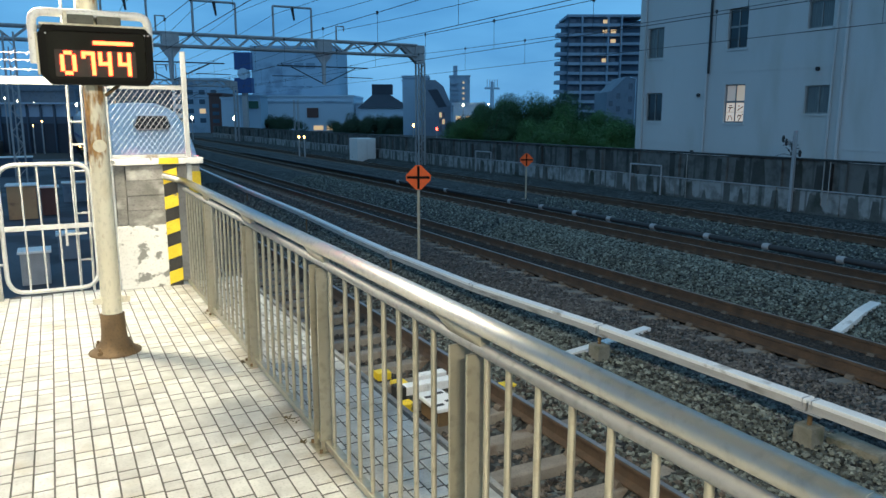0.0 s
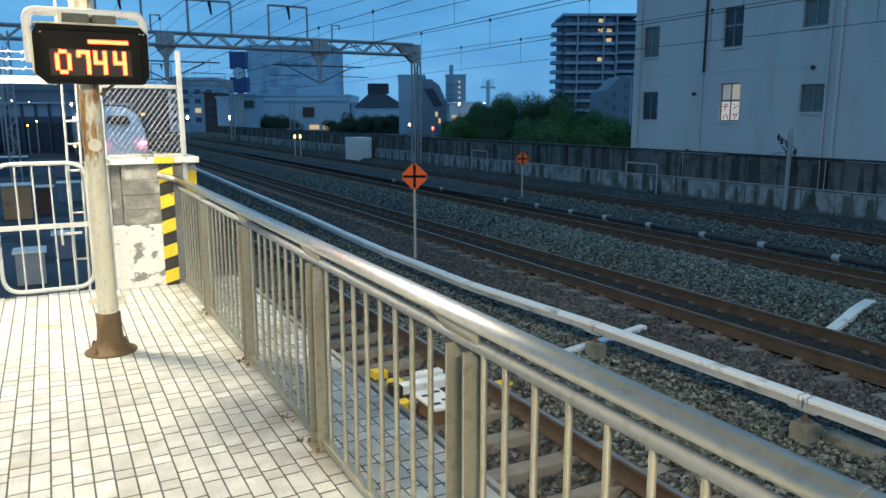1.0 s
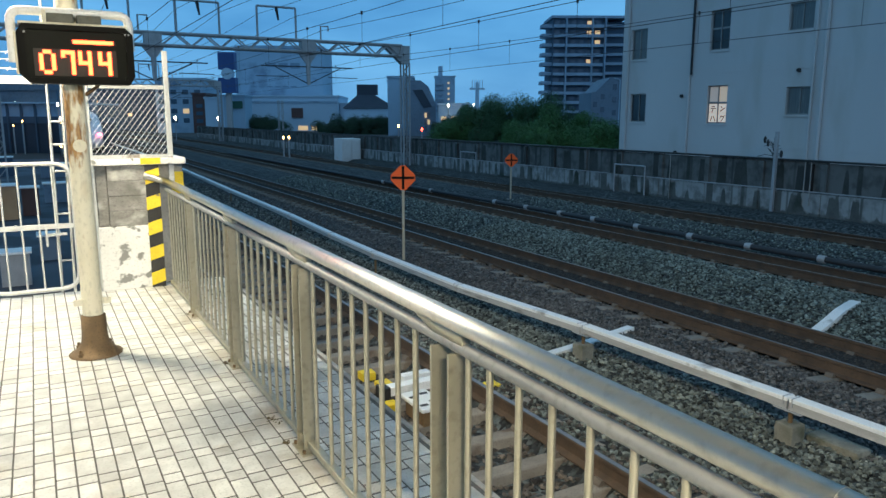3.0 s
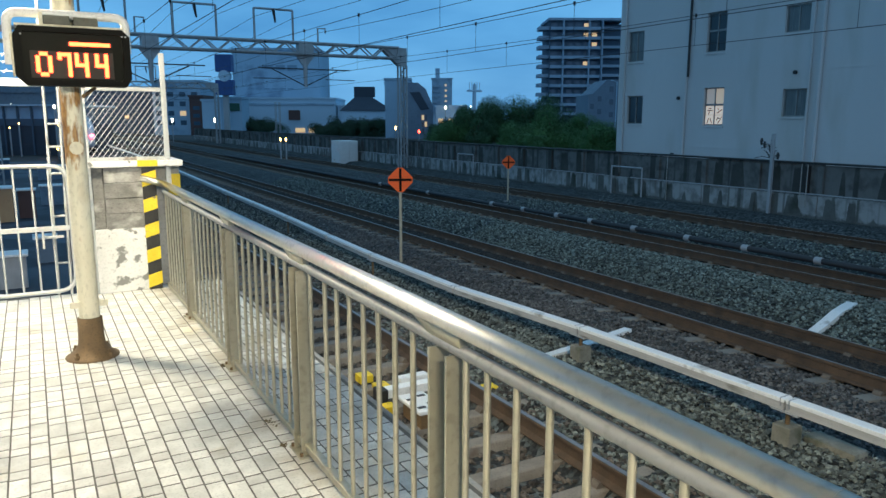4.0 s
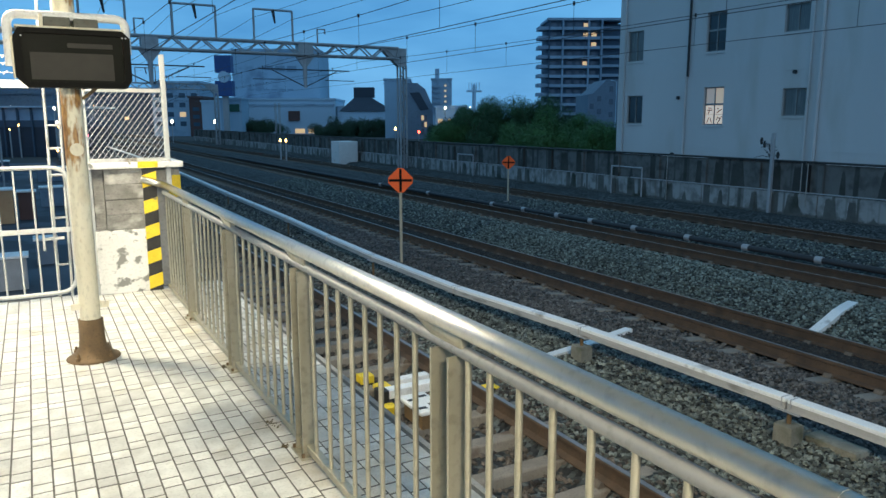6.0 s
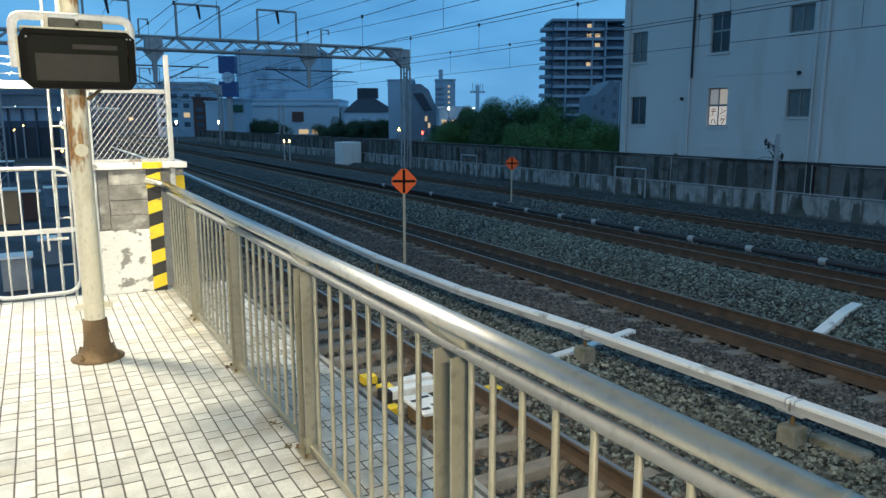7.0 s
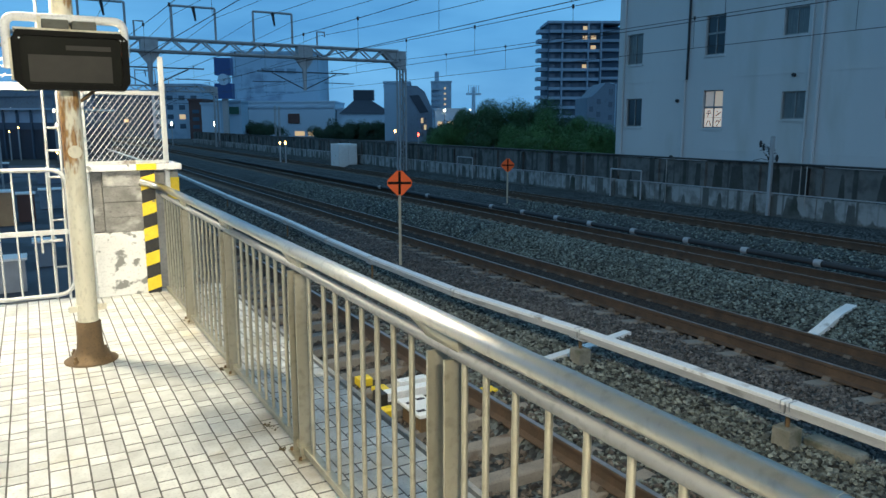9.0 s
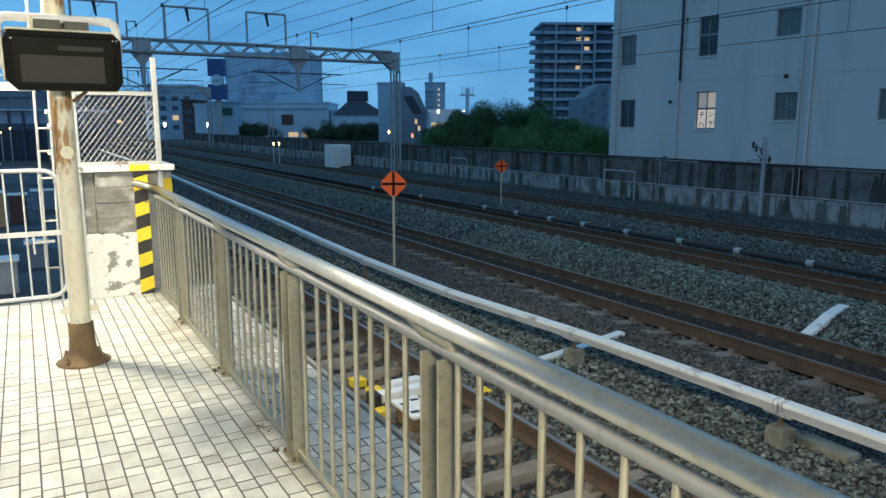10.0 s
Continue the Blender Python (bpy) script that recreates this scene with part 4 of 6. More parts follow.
def cable_duct():
    d = thing("cable_duct", (5.6, 8, -1.3), "long pale grey cable duct on short concrete feet", "cable duct")
    ends = [-4.0, 1.0, 3.95, 6.72, 9.35, 12.45, 15.0, 18.5, 22, 26, 31, 38, 46, 60, 90]
    line = [5.98, 5.95, 5.855, 5.735, 5.49, 5.47, 5.55, 5.72, 5.81, 5.91, 6.08, 6.30, 6.45, 6.6, 6.6]
    for (a, xa), (b, xb) in zip(zip(ends, line), zip(ends[1:], line[1:])):
        for name, w, za, zb, m, lab in (("duct_cover", 0.064, DZ - 0.042, DZ, DUCT, ""), ("duct_tray", 0.056, DZ - 0.115, DZ - 0.041, TRAYGREY, "grey steel tray")):
            bm = bbox(-w, w, 0.004, 1.0, za, zb, 0.008) if name == "duct_cover" else boxes((-w, w, 0.006, 1.0, za, zb))
            for v in bm.verts:  # laid straight from joint to joint
                f = min(1.0, max(0.0, v.co.y))
                v.co.x, v.co.y = v.co.x + xa + (xb - xa) * f, a + (b - a - 0.008) * f
            part(name, bm, m, d, lab)
        DX = xb
        if b < 40:
            for q in (-0.045, 0.045):
                part("strap", boxes((DX - 0.067, DX + 0.067, b + q - 0.005, b + q + 0.005, DZ - 0.08, DZ + 0.004)), GALV, d)
        if b in (3.95, 6.72, 12.45, 18.5, 26, 38):
            part("stand", tubes([(DX, b, -1.34), (DX, b, DZ - 0.13)], 0.022, 8), RUSTPAINT, d, "rusty stand tube")
            part("bearer", boxes((DX - 0.07, DX + 0.07, b - 0.14, b + 0.14, DZ - 0.13, DZ - 0.116)), GALV, d)
        if b in (3.95, 6.72):
            part("foot", bbox(DX - 0.095, DX + 0.095, b - 0.095, b + 0.095, -1.42, -1.0, 0.02), OLDCON, d, "weathered concrete foot")


cable_duct()
part("concrete_slab", bbox(6.02, 6.24, 3.40, 3.90, -1.42, -1.12, 0.03), OLDCON, None, "loose weathered concrete slab under the duct", "concrete slab")


def flat_cover(pts, w, label):
    """A flat cable cover laid over the stones."""
    bm, rows = bmesh.new(), []
    for k, (x, y) in enumerate(pts):
        (xa, ya), (xb, yb) = pts[max(k - 1, 0)], pts[min(k + 1, len(pts) - 1)]
        n = Vector((-(yb - ya), xb - xa, 0)).normalized() * w / 2
        c = Vector((x, y, max(ground_z(x + q) for q in (-0.1, 0, 0.1)) + 0.05))
        rows.append([bm.verts.new(c + p) for p in (-n, n, n - Vector((0, 0, 0.1)), -n - Vector((0, 0, 0.1)))])
    for a, b in zip(rows, rows[1:]):
        for q in range(4):
            bm.faces.new((a[q], a[(q + 1) % 4], b[(q + 1) % 4], b[q]))
    bm.faces.new(rows[0])
    bm.faces.new(rows[-1])
    bmesh.ops.recalc_face_normals(bm, faces=bm.faces[:])
    part("cable_cover", bm, DUCT, None, label, "cable cover")


flat_cover([(9.72, 6.53), (10.1, 6.55), (10.4, 6.55), (10.7, 6.57), (11.0, 6.63), (11.3, 6.70)], 0.16, "pale flat cable cover lying on the ballast")
flat_cover([(5.3, 6.97), (6.2, 7.15), (6.7, 7.25), (7.1, 7.33)], 0.12, "pale flat cable cover crossing under the duct")


# ---- track box and yellow markers between the near rails ----
def track_box():
    b = thing("track_box", (3.3, 6.3, -1.3), "white signalling box with yellow markers between the rails", "signalling box")
    part("plate", bbox(3.12, 3.42, 6.00, 6.52, -1.13, -1.085, 0.02), WHITE, b, "white slotted cover plate")
    part("body", bbox(3.16, 3.38, 6.06, 6.46, -1.30, -1.131, 0.01), RUSTPAINT, b)
    for x, y in ((3.15, 6.08), (3.29, 6.14), (3.15, 6.32), (3.29, 6.37)):
        part("slot", boxes((x, x + 0.09, y, y + 0.05, -1.086, -1.082)), BLACK, b)
    part("arm", bbox(3.16, 3.82, 6.82, 6.96, -1.24, -1.14, 0.01), DUCT, b, "pale grey cross arm")
    part("arm_head", bbox(3.05, 3.155, 6.80, 6.98, -1.26, -1.13, 0.01), BLACK, b, "black arm head")
    part("arm_block", bbox(3.42, 3.78, 7.05, 7.17, -1.24, -1.13, 0.01), DUCT, b, "pale grey block")


track_box()
for x0, y0, w, d in ((3.20, 7.14, 0.16, 0.22), (3.16, 7.60, 0.17, 0.16), (3.03, 6.60, 0.125, 0.14), (4.26, 6.56, 0.16, 0.15), (4.18, 7.08, 0.10, 0.14)):
    part("yellow_marker", bbox(x0, x0 + w, y0, y0 + d, -1.33, -1.236, 0.008), YELLOW, None, "yellow painted marker block in the track bed", "marker", group="yellow markers")


# ---- orange cross signs ----
def cross_sign(x, y, z, r, label):
    s = thing("cross_sign", (x, y, -1.3), label, "track sign", group="orange track signs")
    turn = Matrix.Rotation(radians(-26), 4, "Z")
    c = r * 0.22
    o = [(-r, -c), (-c, -r), (c, -r), (r, -c), (r, c), (c, r), (-c, r), (-r, c)]
    t = r * 0.10
    rows = [("board", prisms(o, "y", -0.045, -0.035), ORANGE, "orange diamond board"),
            ("cross_bar", boxes((-r * 0.93, r * 0.93, -0.051, -0.0455, -t, t)), SIGNBLACK, "black cross bar"),
            ("cross_bar", boxes((-t, t, -0.0535, -0.0515, -r * 0.93, r * 0.93)), SIGNBLACK, "black cross bar")]
    for name, bm, m, lab in rows:
        bmesh.ops.transform(bm, matrix=Matrix.Translation((x, y, z)) @ turn, verts=bm.verts[:])
        part(name, bm, m, s, lab)
    part("post", tubes([(x, y, -1.4), (x, y, z + r * 0.8)], 0.030, 10), TANPOST, s)
    part("foot", bbox(x - 0.13, x + 0.13, y - 0.13, y + 0.13, -1.42, -1.22, 0.02), CONCRETE, s)
    return s


cross_sign(6.55, 13.45, 0.53, 0.250, "orange diamond sign with black cross on a thin post")
cross_sign(15.26, 22.3, 0.20, 0.235, "orange diamond sign with black cross on a short post")

# ---- black pipe with pale clamps between the far tracks ----
pipe = thing("ground_pipe", (14.3, 12, -1.3), "black pipe with pale clamps along the ballast", "pipe")
part("pipe", tubes([(14.0, -3, -1.12), (14.0, 9.0, -1.12), (13.65, 25, -1.12), (13.6, 60, -1.12)], 0.065, 10), DARKSTEEL, pipe)
for y in (7.3, 9.08, 10.84, 12.5, 14.3, 16.0, 17.5, 19.2, 21.0, 25.5, 30):
    x = 14.0 - 0.022 * (max(y, 9.0) - 9.0) if y < 26 else 13.6
    part("clamp", tubes([(x, y - 0.08, -1.12), (x, y + 0.08, -1.12)], 0.080, 12), GALV, pipe, "pale clamp collar")




# ---- retaining wall beyond the tracks ----
def far_wall():
    w = thing("wall_east", (20.7, 20, -1.4), "stained concrete retaining wall with dark parapet", "wall", kind="structure")
    y, k = -4.0, 0
    while y < 110:
        n = 2.2
        part("lower_panel", bbox(20.58, 20.78, y + 0.01, y + n - 0.01, -1.45, -0.52 + 0.02 * math.sin(k * 2.3), 0.015, 1), WALLCON, w)
        part("parapet_panel", bbox(20.72, 20.90, y + 0.008, y + n - 0.008, -0.60, 0.40 + 0.015 * math.sin(k * 1.7), 0.015, 1), WALLDARK, w)
        part("pilaster", bbox(20.62, 20.72, y - 0.10, y + 0.10, -0.5, 0.36, 0.01, 1), WALLDARK, w)
        y, k = y + n, k + 1
    part("coping", boxes((20.64, 20.95, -4, 110, 0.42, 0.47)), BLACK, w, "black coping along the wall top")
    part("ledge_pipe", tubes([(20.55, 9, -0.46), (20.55, 21.5, -0.50)], 0.02, 6), GALV, w, "pale pipe along the ledge")
    part("ledge_pipe", tubes([(20.55, 23, -0.50), (20.55, 60, -0.50)], 0.016, 6), GALV, w, "pale pipe along the ledge")
    # no opening here: a solid black strip gives the joint's shade
    part("dark_gap", boxes((20.60, 20.719, 13.97, 14.13, -0.5, 0.36)), BLACK, w, "black strip for the shade in an open parapet joint")
    for y in (14.15, 13.95, 19.6):
        part("conduit", tubes([(20.52, y, -1.4 if y > 15 else -0.9), (20.52, y, 0.42)], 0.016, 6), CONCRETE, w)
    part("kerb", boxes((20.25, 20.57, -4, 110, -1.45, -1.24)), WALLCON, w, "concrete kerb channel at the wall foot")


far_wall()


def wall_frame(y0, y1):
    f = thing("wall_frame", (20.5, y0, -1.3), "pale steel frame standing against the retaining wall", "frame", group="wall frames")
    for y in (y0, y1):
        part("leg", tubes([(20.45, y, -1.4), (20.45, y, -0.10)], 0.03, 8), GALV, f)
    part("top_rail", tubes([(20.45, y0, -0.10), (20.45, y1, -0.10)], 0.03, 8), GALV, f)


wall_frame(20.8, 22.5)
wall_frame(33.2, 34.8)


def wall_post():
    p = thing("utility_post", (20.5, 15.25, -1.3), "grey utility post with insulators and dead branches at the wall", "utility post")
    part("shaft", bbox(20.42, 20.52, 15.12, 15.22, -1.40, 1.32, 0.01), GALV, p)
    for z, dy in ((1.05, 0.34), (0.95, 0.22), (0.62, -0.28)):
        part("arm", tubes([(20.46, 15.25, z - 0.08), (20.46, 15.25 + dy, z)], 0.025, 8), GALV, p)
        part("insulator", tubes([(20.46, 15.25 + dy, z - 0.10), (20.46, 15.25 + dy, z + 0.02), (20.46, 15.25 + dy, z + 0.12)], [0.03, 0.055, 0.025], 10), DARKSTEEL, p)
    bm = bmesh.new()
    r = random.Random(8)
    for _ in range(14):
        a = Vector((20.46, 15.25, r.uniform(0.5, 1.1)))
        b = a + Vector((r.uniform(-0.2, 0.2), r.uniform(-0.2, 0.5), r.uniform(-0.1, 0.25)))
        tube(bm, [a, (a + b) / 2 + Vector((0, 0, 0.06)), b], 0.012, 4)
    part("loose_wires", bm, DARKSTEEL, p)


wall_post()


# ---- white building ----
BX = 27.0
WINDOWS = [  # y of the far and near jamb, sill, head, kind
    (28.85, 27.75, 4.62, 6.10, "curtain"), (28.76, 27.66, 1.53, 2.93, "dark"), (23.85, 22.78, 4.72, 6.42, "cross"),
    (23.80, 22.70, 1.49, 3.17, "lit"), (19.90, 18.80, 5.20, 6.25, "plain"), (19.76, 18.62, 1.87, 2.98, "plain"),
    (15.5, 14.3, 1.87, 2.98, "plain"), (15.5, 14.3, 5.2, 6.25, "plain")]


def white_building():
    b = thing("white_building", (BX + 5, 18, -1.45), "plain white stucco building with small recessed windows", "building")
    ys = sorted({29.45, 6.0, *[w[0] for w in WINDOWS], *[w[1] for w in WINDOWS]})
    bm = bmesh.new()
    for y0, y1 in zip(ys, ys[1:]):
        holes = sorted((w[2], w[3]) for w in WINDOWS if w[1] <= y0 + 1e-6 and w[0] >= y1 - 1e-6)
        z = -1.45
        for lo, hi in [*holes, (9.2, 9.2)]:
            box(bm, BX, BX + 0.25, y0, y1, z, lo)
            z = hi
    box(bm, BX + 0.25, BX + 11, 29.2, 29.45, -1.45, 9.2)
    box(bm, BX + 0.25, BX + 11, 6.0, 6.25, -1.45, 9.2)
    box(bm, BX + 10.75, BX + 11, 6.25, 29.2, -1.45, 9.2)
    bmesh.ops.remove_doubles(bm, verts=bm.verts[:], dist=0.0005)
    part("wall", bm, STUCCO, b)
    part("roof", boxes((BX - 0.15, BX + 11.1, 5.9, 29.6, 9.21, 9.45)), STUCCO, b)
    part("floor", boxes((BX + 0.26, BX + 10.7, 6.3, 29.1, 0.9, 1.1), (BX + 0.26, BX + 10.7, 6.3, 29.1, 4.0, 4.2)), HAZEGREY, b)
    for y1, y0, lo, hi, kind in WINDOWS:
        t = 0.05
        w = part("window", boxes((BX + 0.10, BX + 0.16, y0, y0 + t, lo, hi), (BX + 0.10, BX + 0.16, y1 - t, y1, lo, hi), (BX + 0.10, BX + 0.16, y0 + t, y1 - t, lo, lo + t),
                                 (BX + 0.10, BX + 0.16, y0 + t, y1 - t, hi - t, hi), (BX + 0.09, BX + 0.15, (y0 + y1) / 2 - 0.025, (y0 + y1) / 2 + 0.025, lo + t, hi - t)), FRAME, b, "aluminium window frame")
        zm = lo + 0.55 * (hi - lo)
        if kind in ("cross", "lit"):
            part("transom", boxes((BX + 0.085, BX + 0.155, y0 + t, y1 - t, zm - 0.04, zm + 0.04)), FRAME, w)
        m = {"curtain": CURTAIN, "dark": PANE, "cross": PANE, "lit": LITPANE, "plain": CURTAIN}[kind]
        mid = (y0 + y1) / 2
        if kind == "lit":
            part("pane", boxes((BX + 0.125, BX + 0.135, y0 + t, mid - 0.026, zm + 0.041, hi - t)), LITPANE, w, "lit glass")
            part("pane", boxes((BX + 0.125, BX + 0.135, mid + 0.026, y1 - t, zm + 0.041, hi - t)), DIMPANE, w, "dimly lit curtained glass")
            for a, c in ((y0 + t, mid - 0.03), (mid + 0.03, y1 - t)):
                zq = (lo + t + zm - 0.05) / 2
                part("paper", boxes((BX + 0.118, BX + 0.124, a, c, lo + t + 0.01, zq - 0.006)), PAPER, w, "lit paper sheet")
                part("paper", boxes((BX + 0.118, BX + 0.124, a, c, zq + 0.006, zm - 0.05)), PAPER, w, "lit paper sheet")
        else:
            part("pane", boxes((BX + 0.125, BX + 0.135, y0 + t, mid - 0.026, lo + t, hi - t)), m, w)
            part("pane", boxes((BX + 0.125, BX + 0.135, mid + 0.026, y1 - t, lo + t, hi - t)), m, w)
        part("sill", boxes((BX - 0.04, BX + 0.09, y0 - 0.06, y1 + 0.02, lo - 0.09, lo - 0.003)), STUCCO, b)
    for y, r, m in ((24.75, 0.055, DARKSTEEL), (18.15, 0.075, STUCCO), (28.98, 0.06, STUCCO), (18.6 - 0.02, 0.05, STUCCO)):
        part("downpipe", tubes([(BX - 0.09, y, -1.4 if m is STUCCO else 3.7), (BX - 0.09, y, 9.2)], r, 8), m, b)
    part("downpipe", tubes([(BX - 0.09, 24.85, -1.4), (BX - 0.09, 24.85, 3.72)], 0.06, 8), STUCCO, b)
    for z in (3.72, 0.5):
        part("string_course", boxes((BX - 0.012, BX - 0.001, 6.2, 29.3, z - 0.03, z + 0.03)), STUCCO, b)
    for y, z in ((25.3, 2.75), (19.25, 3.62), (25.5, 0.1)):
        part("vent", tubes([(BX - 0.10, y, z), (BX - 0.002, y, z)], 0.08, 10), DARKSTEEL, b)


white_building()


def glyph(strokes, y, z, s):
    """Brush strokes on a sheet in the lit window, in a square of side s seen from the tracks."""
    bm = bmesh.new()
    for (u0, v0), (u1, v1) in strokes:
        a, c = Vector((0, y - u0 * s, z + v0 * s)), Vector((0, y - u1 * s, z + v1 * s))
        d = (c - a).normalized()
        n = Vector((0, -d.z, d.y)) * s * 0.055
        q = [a - n, c - n, c + n, a + n]
        lo, hi = [bm.verts.new(p + Vector((BX + 0.112, 0, 0))) for p in q], [bm.verts.new(p + Vector((BX + 0.1165, 0, 0))) for p in q]
        bm.faces.new(lo)
        for i in range(4):
            bm.faces.new((lo[i], lo[(i + 1) % 4], hi[(i + 1) % 4], hi[i]))
    return bm


part("window_writing", glyph([((0.25, 0.85), (0.75, 0.85)), ((0.1, 0.6), (0.9, 0.6)), ((0.5, 0.6), (0.3, 0.1))], 23.70, 1.94, 0.36), BLACK, None, "dark brush stroke sign in the lit window", "sign")
part("window_writing", glyph([((0.2, 0.85), (0.35, 0.7)), ((0.1, 0.25), (0.85, 0.7))], 23.16, 1.94, 0.36), BLACK, None, "dark brush stroke sign in the lit window", "sign")
part("window_writing", glyph([((0.4, 0.8), (0.15, 0.15)), ((0.6, 0.8), (0.9, 0.15))], 23.70, 1.53, 0.36), BLACK, None, "dark brush stroke sign in the lit window", "sign")
part("window_writing", glyph([((0.35, 0.9), (0.1, 0.5)), ((0.35, 0.75), (0.75, 0.75)), ((0.75, 0.75), (0.3, 0.1)), ((0.8, 0.95), (0.9, 0.85))], 23.16, 1.53, 0.36), BLACK, None, "dark brush stroke sign in the lit window", "sign")


# ---- far buildings, placed by their distance and offset from the line of sight ----
YAW = radians(27.894)


def far(d, side):
    return d * math.sin(YAW) + side * math.cos(YAW), d * math.cos(YAW) - side * math.sin(YAW)


def far_thing(name, d, s0, s1, label, category, group=""):
    x, y = far(d, (s0 + s1) / 2)
    return thing(name, (x, y, -1.45), label, category, group, turn=-YAW), s1 - s0


def simple_building(name, d, s0, s1, z1, depth, wall, label, rows=0, cols=0, z0=2.0, lit=(), lights=FARLIT, roof=0.0, group=""):
    b, w = far_thing(name, d, s0, s1, label, "building", group)
    h = z1 + 1.45
    part("wall", boxes((-w / 2, w / 2, 0, depth, 0, h)), wall, b)
    part("roof", boxes((-w / 2 - 0.2, w / 2 + 0.2, -0.2, depth + 0.2, h + 0.01, h + 0.4)), DARKROOF if roof else wall, b)
    for i in range(rows):
        for j in range(cols):
            cw, ch = w / cols, (h - z0 - 1) / max(rows, 1)
            x, z = -w / 2 + (j + 0.25) * cw, z0 + i * ch
            m = lights if (i, j) in lit else FARPANE
            part("window", boxes((x, x + cw * 0.5, -0.06, -0.01, z, z + ch * 0.5)), m, b)
    return b


def tower():
    D = 220
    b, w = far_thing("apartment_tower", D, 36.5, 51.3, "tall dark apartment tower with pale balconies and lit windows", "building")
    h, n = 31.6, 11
    part("core", boxes((-w / 2, w / 2, 0, 14, 0, h)), HAZEDARK, b)
    part("side_wing", boxes((w / 2 + 0.01, w / 2 + 6.9, 3.0, 14, 0, h - 0.6)), HAZEDARK, b)
    part("roof", boxes((-w / 2 - 0.6, w / 2 + 7.2, -0.8, 14.5, h + 0.01, h + 0.7)), HAZERAIL, b)
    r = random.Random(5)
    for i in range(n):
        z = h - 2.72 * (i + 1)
        part("balcony", boxes((-w / 2, w / 2, -1.3, -0.01, z, z + 0.18), (-w / 2, w / 2, -1.3, -1.2, z + 0.18, z + 0.85)), HAZERAIL, b)
        part("side_balcony", boxes((w / 2 + 1.0, w / 2 + 7.2, 1.7, 2.99, z + 0.5, z + 1.3)), HAZERAIL, b)
        part("end_balcony", boxes((-w / 2 - 3.0, -w / 2 - 0.01, 1.0, 6.0, z + 0.2, z + 1.2)), HAZERAIL, b)
        for j in range(6):
            x = -w / 2 + 0.5 + j * (w - 0.6) / 6
            part("window", boxes((x, x + 1.5, -0.06, -0.01, z + 0.3, z + 2.0)), FARLIT if (i, j) in ((0, 4), (1, 4), (1, 5), (2, 5), (4, 4), (9, 5)) else FARPANE, b)
    for x in (-w / 2 + 3.6, w / 2 - 3.6, w / 2 + 0.2):
        part("pier", boxes((x, x + 0.4, -1.5, -0.02, 0, h)), HAZERAIL, b)


tower()


def hall():
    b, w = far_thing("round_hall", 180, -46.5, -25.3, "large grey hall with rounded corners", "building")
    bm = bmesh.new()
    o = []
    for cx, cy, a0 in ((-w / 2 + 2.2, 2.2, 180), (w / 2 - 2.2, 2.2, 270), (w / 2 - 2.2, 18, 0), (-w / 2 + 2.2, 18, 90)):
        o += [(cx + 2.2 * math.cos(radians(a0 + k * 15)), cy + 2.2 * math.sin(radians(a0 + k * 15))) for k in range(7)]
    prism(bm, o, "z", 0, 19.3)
    part("wall", bm, HAZEGREY, b)
    part("roof", prisms([(x * 1.01, (y - 10) * 1.02 + 10) for x, y in o], "z", 19.31, 19.9), HAZEGREY, b)
    for k in range(3):  # lettering too faint to read
        part("lettering_bar", boxes((-w / 2 + 8 + k * 2.8, -w / 2 + 10.2 + k * 2.8, -0.15, -0.02, 15.0 - 0.2 * k, 15.9)), FAINT, b)
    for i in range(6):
        part("vent_strip", boxes((-w / 2 + 4 + i * 1.9, -w / 2 + 5.4 + i * 1.9, -0.12, -0.02, 10.2, 10.5)), FAINT, b)


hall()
b = simple_building("store_building", 170, -47.0, -20.5, 6.2, 20, HAZEPALE, "wide pale low building with lit entrance")
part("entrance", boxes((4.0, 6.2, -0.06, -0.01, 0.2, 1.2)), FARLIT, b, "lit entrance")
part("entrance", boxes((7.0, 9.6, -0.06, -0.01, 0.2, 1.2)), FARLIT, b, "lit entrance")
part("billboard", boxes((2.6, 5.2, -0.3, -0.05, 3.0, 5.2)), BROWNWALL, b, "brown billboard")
part("roof_edge", boxes((-13.0, 13.0, -0.25, -0.02, 6.4, 6.8)), HAZEGREY, b)
simple_building("warehouse", 172, -20.3, -8.2, 4.6, 20, HAZEPALE, "pale low warehouse with plain wall")
simple_building("dark_block", 150, -54.5, -45.0, 9.0, 12, HAZEGREY, "dark grey block with one lit window", 4, 4, 2, {(1, 2)})
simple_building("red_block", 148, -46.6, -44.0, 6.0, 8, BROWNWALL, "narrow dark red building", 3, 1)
simple_building("white_annex", 146, -43.6, -39.8, 5.2, 8, HAZEPALE, "small white annex beside the hall")
g = simple_building("green_sign_shop", 145, -39.6, -35.6, 5.6, 6, HAZEGREY, "grey shop with a green sign board")
part("sign_board", boxes((-1.4, 1.6, -0.3, -0.05, 4.8, 6.2)), GREENSIGN, g, "dark green sign board")


def sign_tower():
    b, w = far_thing("sign_tower", 140, -39.1, -35.9, "rooftop tower of blue advertising boxes", "sign")
    part("mast", boxes((-0.5, 0.5, 0.6, 1.4, 0, 14.5)), GALV, b)
    part("sign_box", boxes((-w / 2, w / 2, 0, 2.0, 7.6, 10.4)), BLUESIGN, b, "blue sign box")
    part("sign_box", boxes((-w / 2 + 0.1, w / 2 - 0.1, 0, 2.0, 11.9, 15.0)), BLUESIGN, b, "dark blue sign box")
    part("sign_disc", tubes([(0.1, -0.1, 11.1), (0.1, 1.5, 11.1)], 1.05, 16), HAZEPALE, b, "pale round sign")


sign_tower()


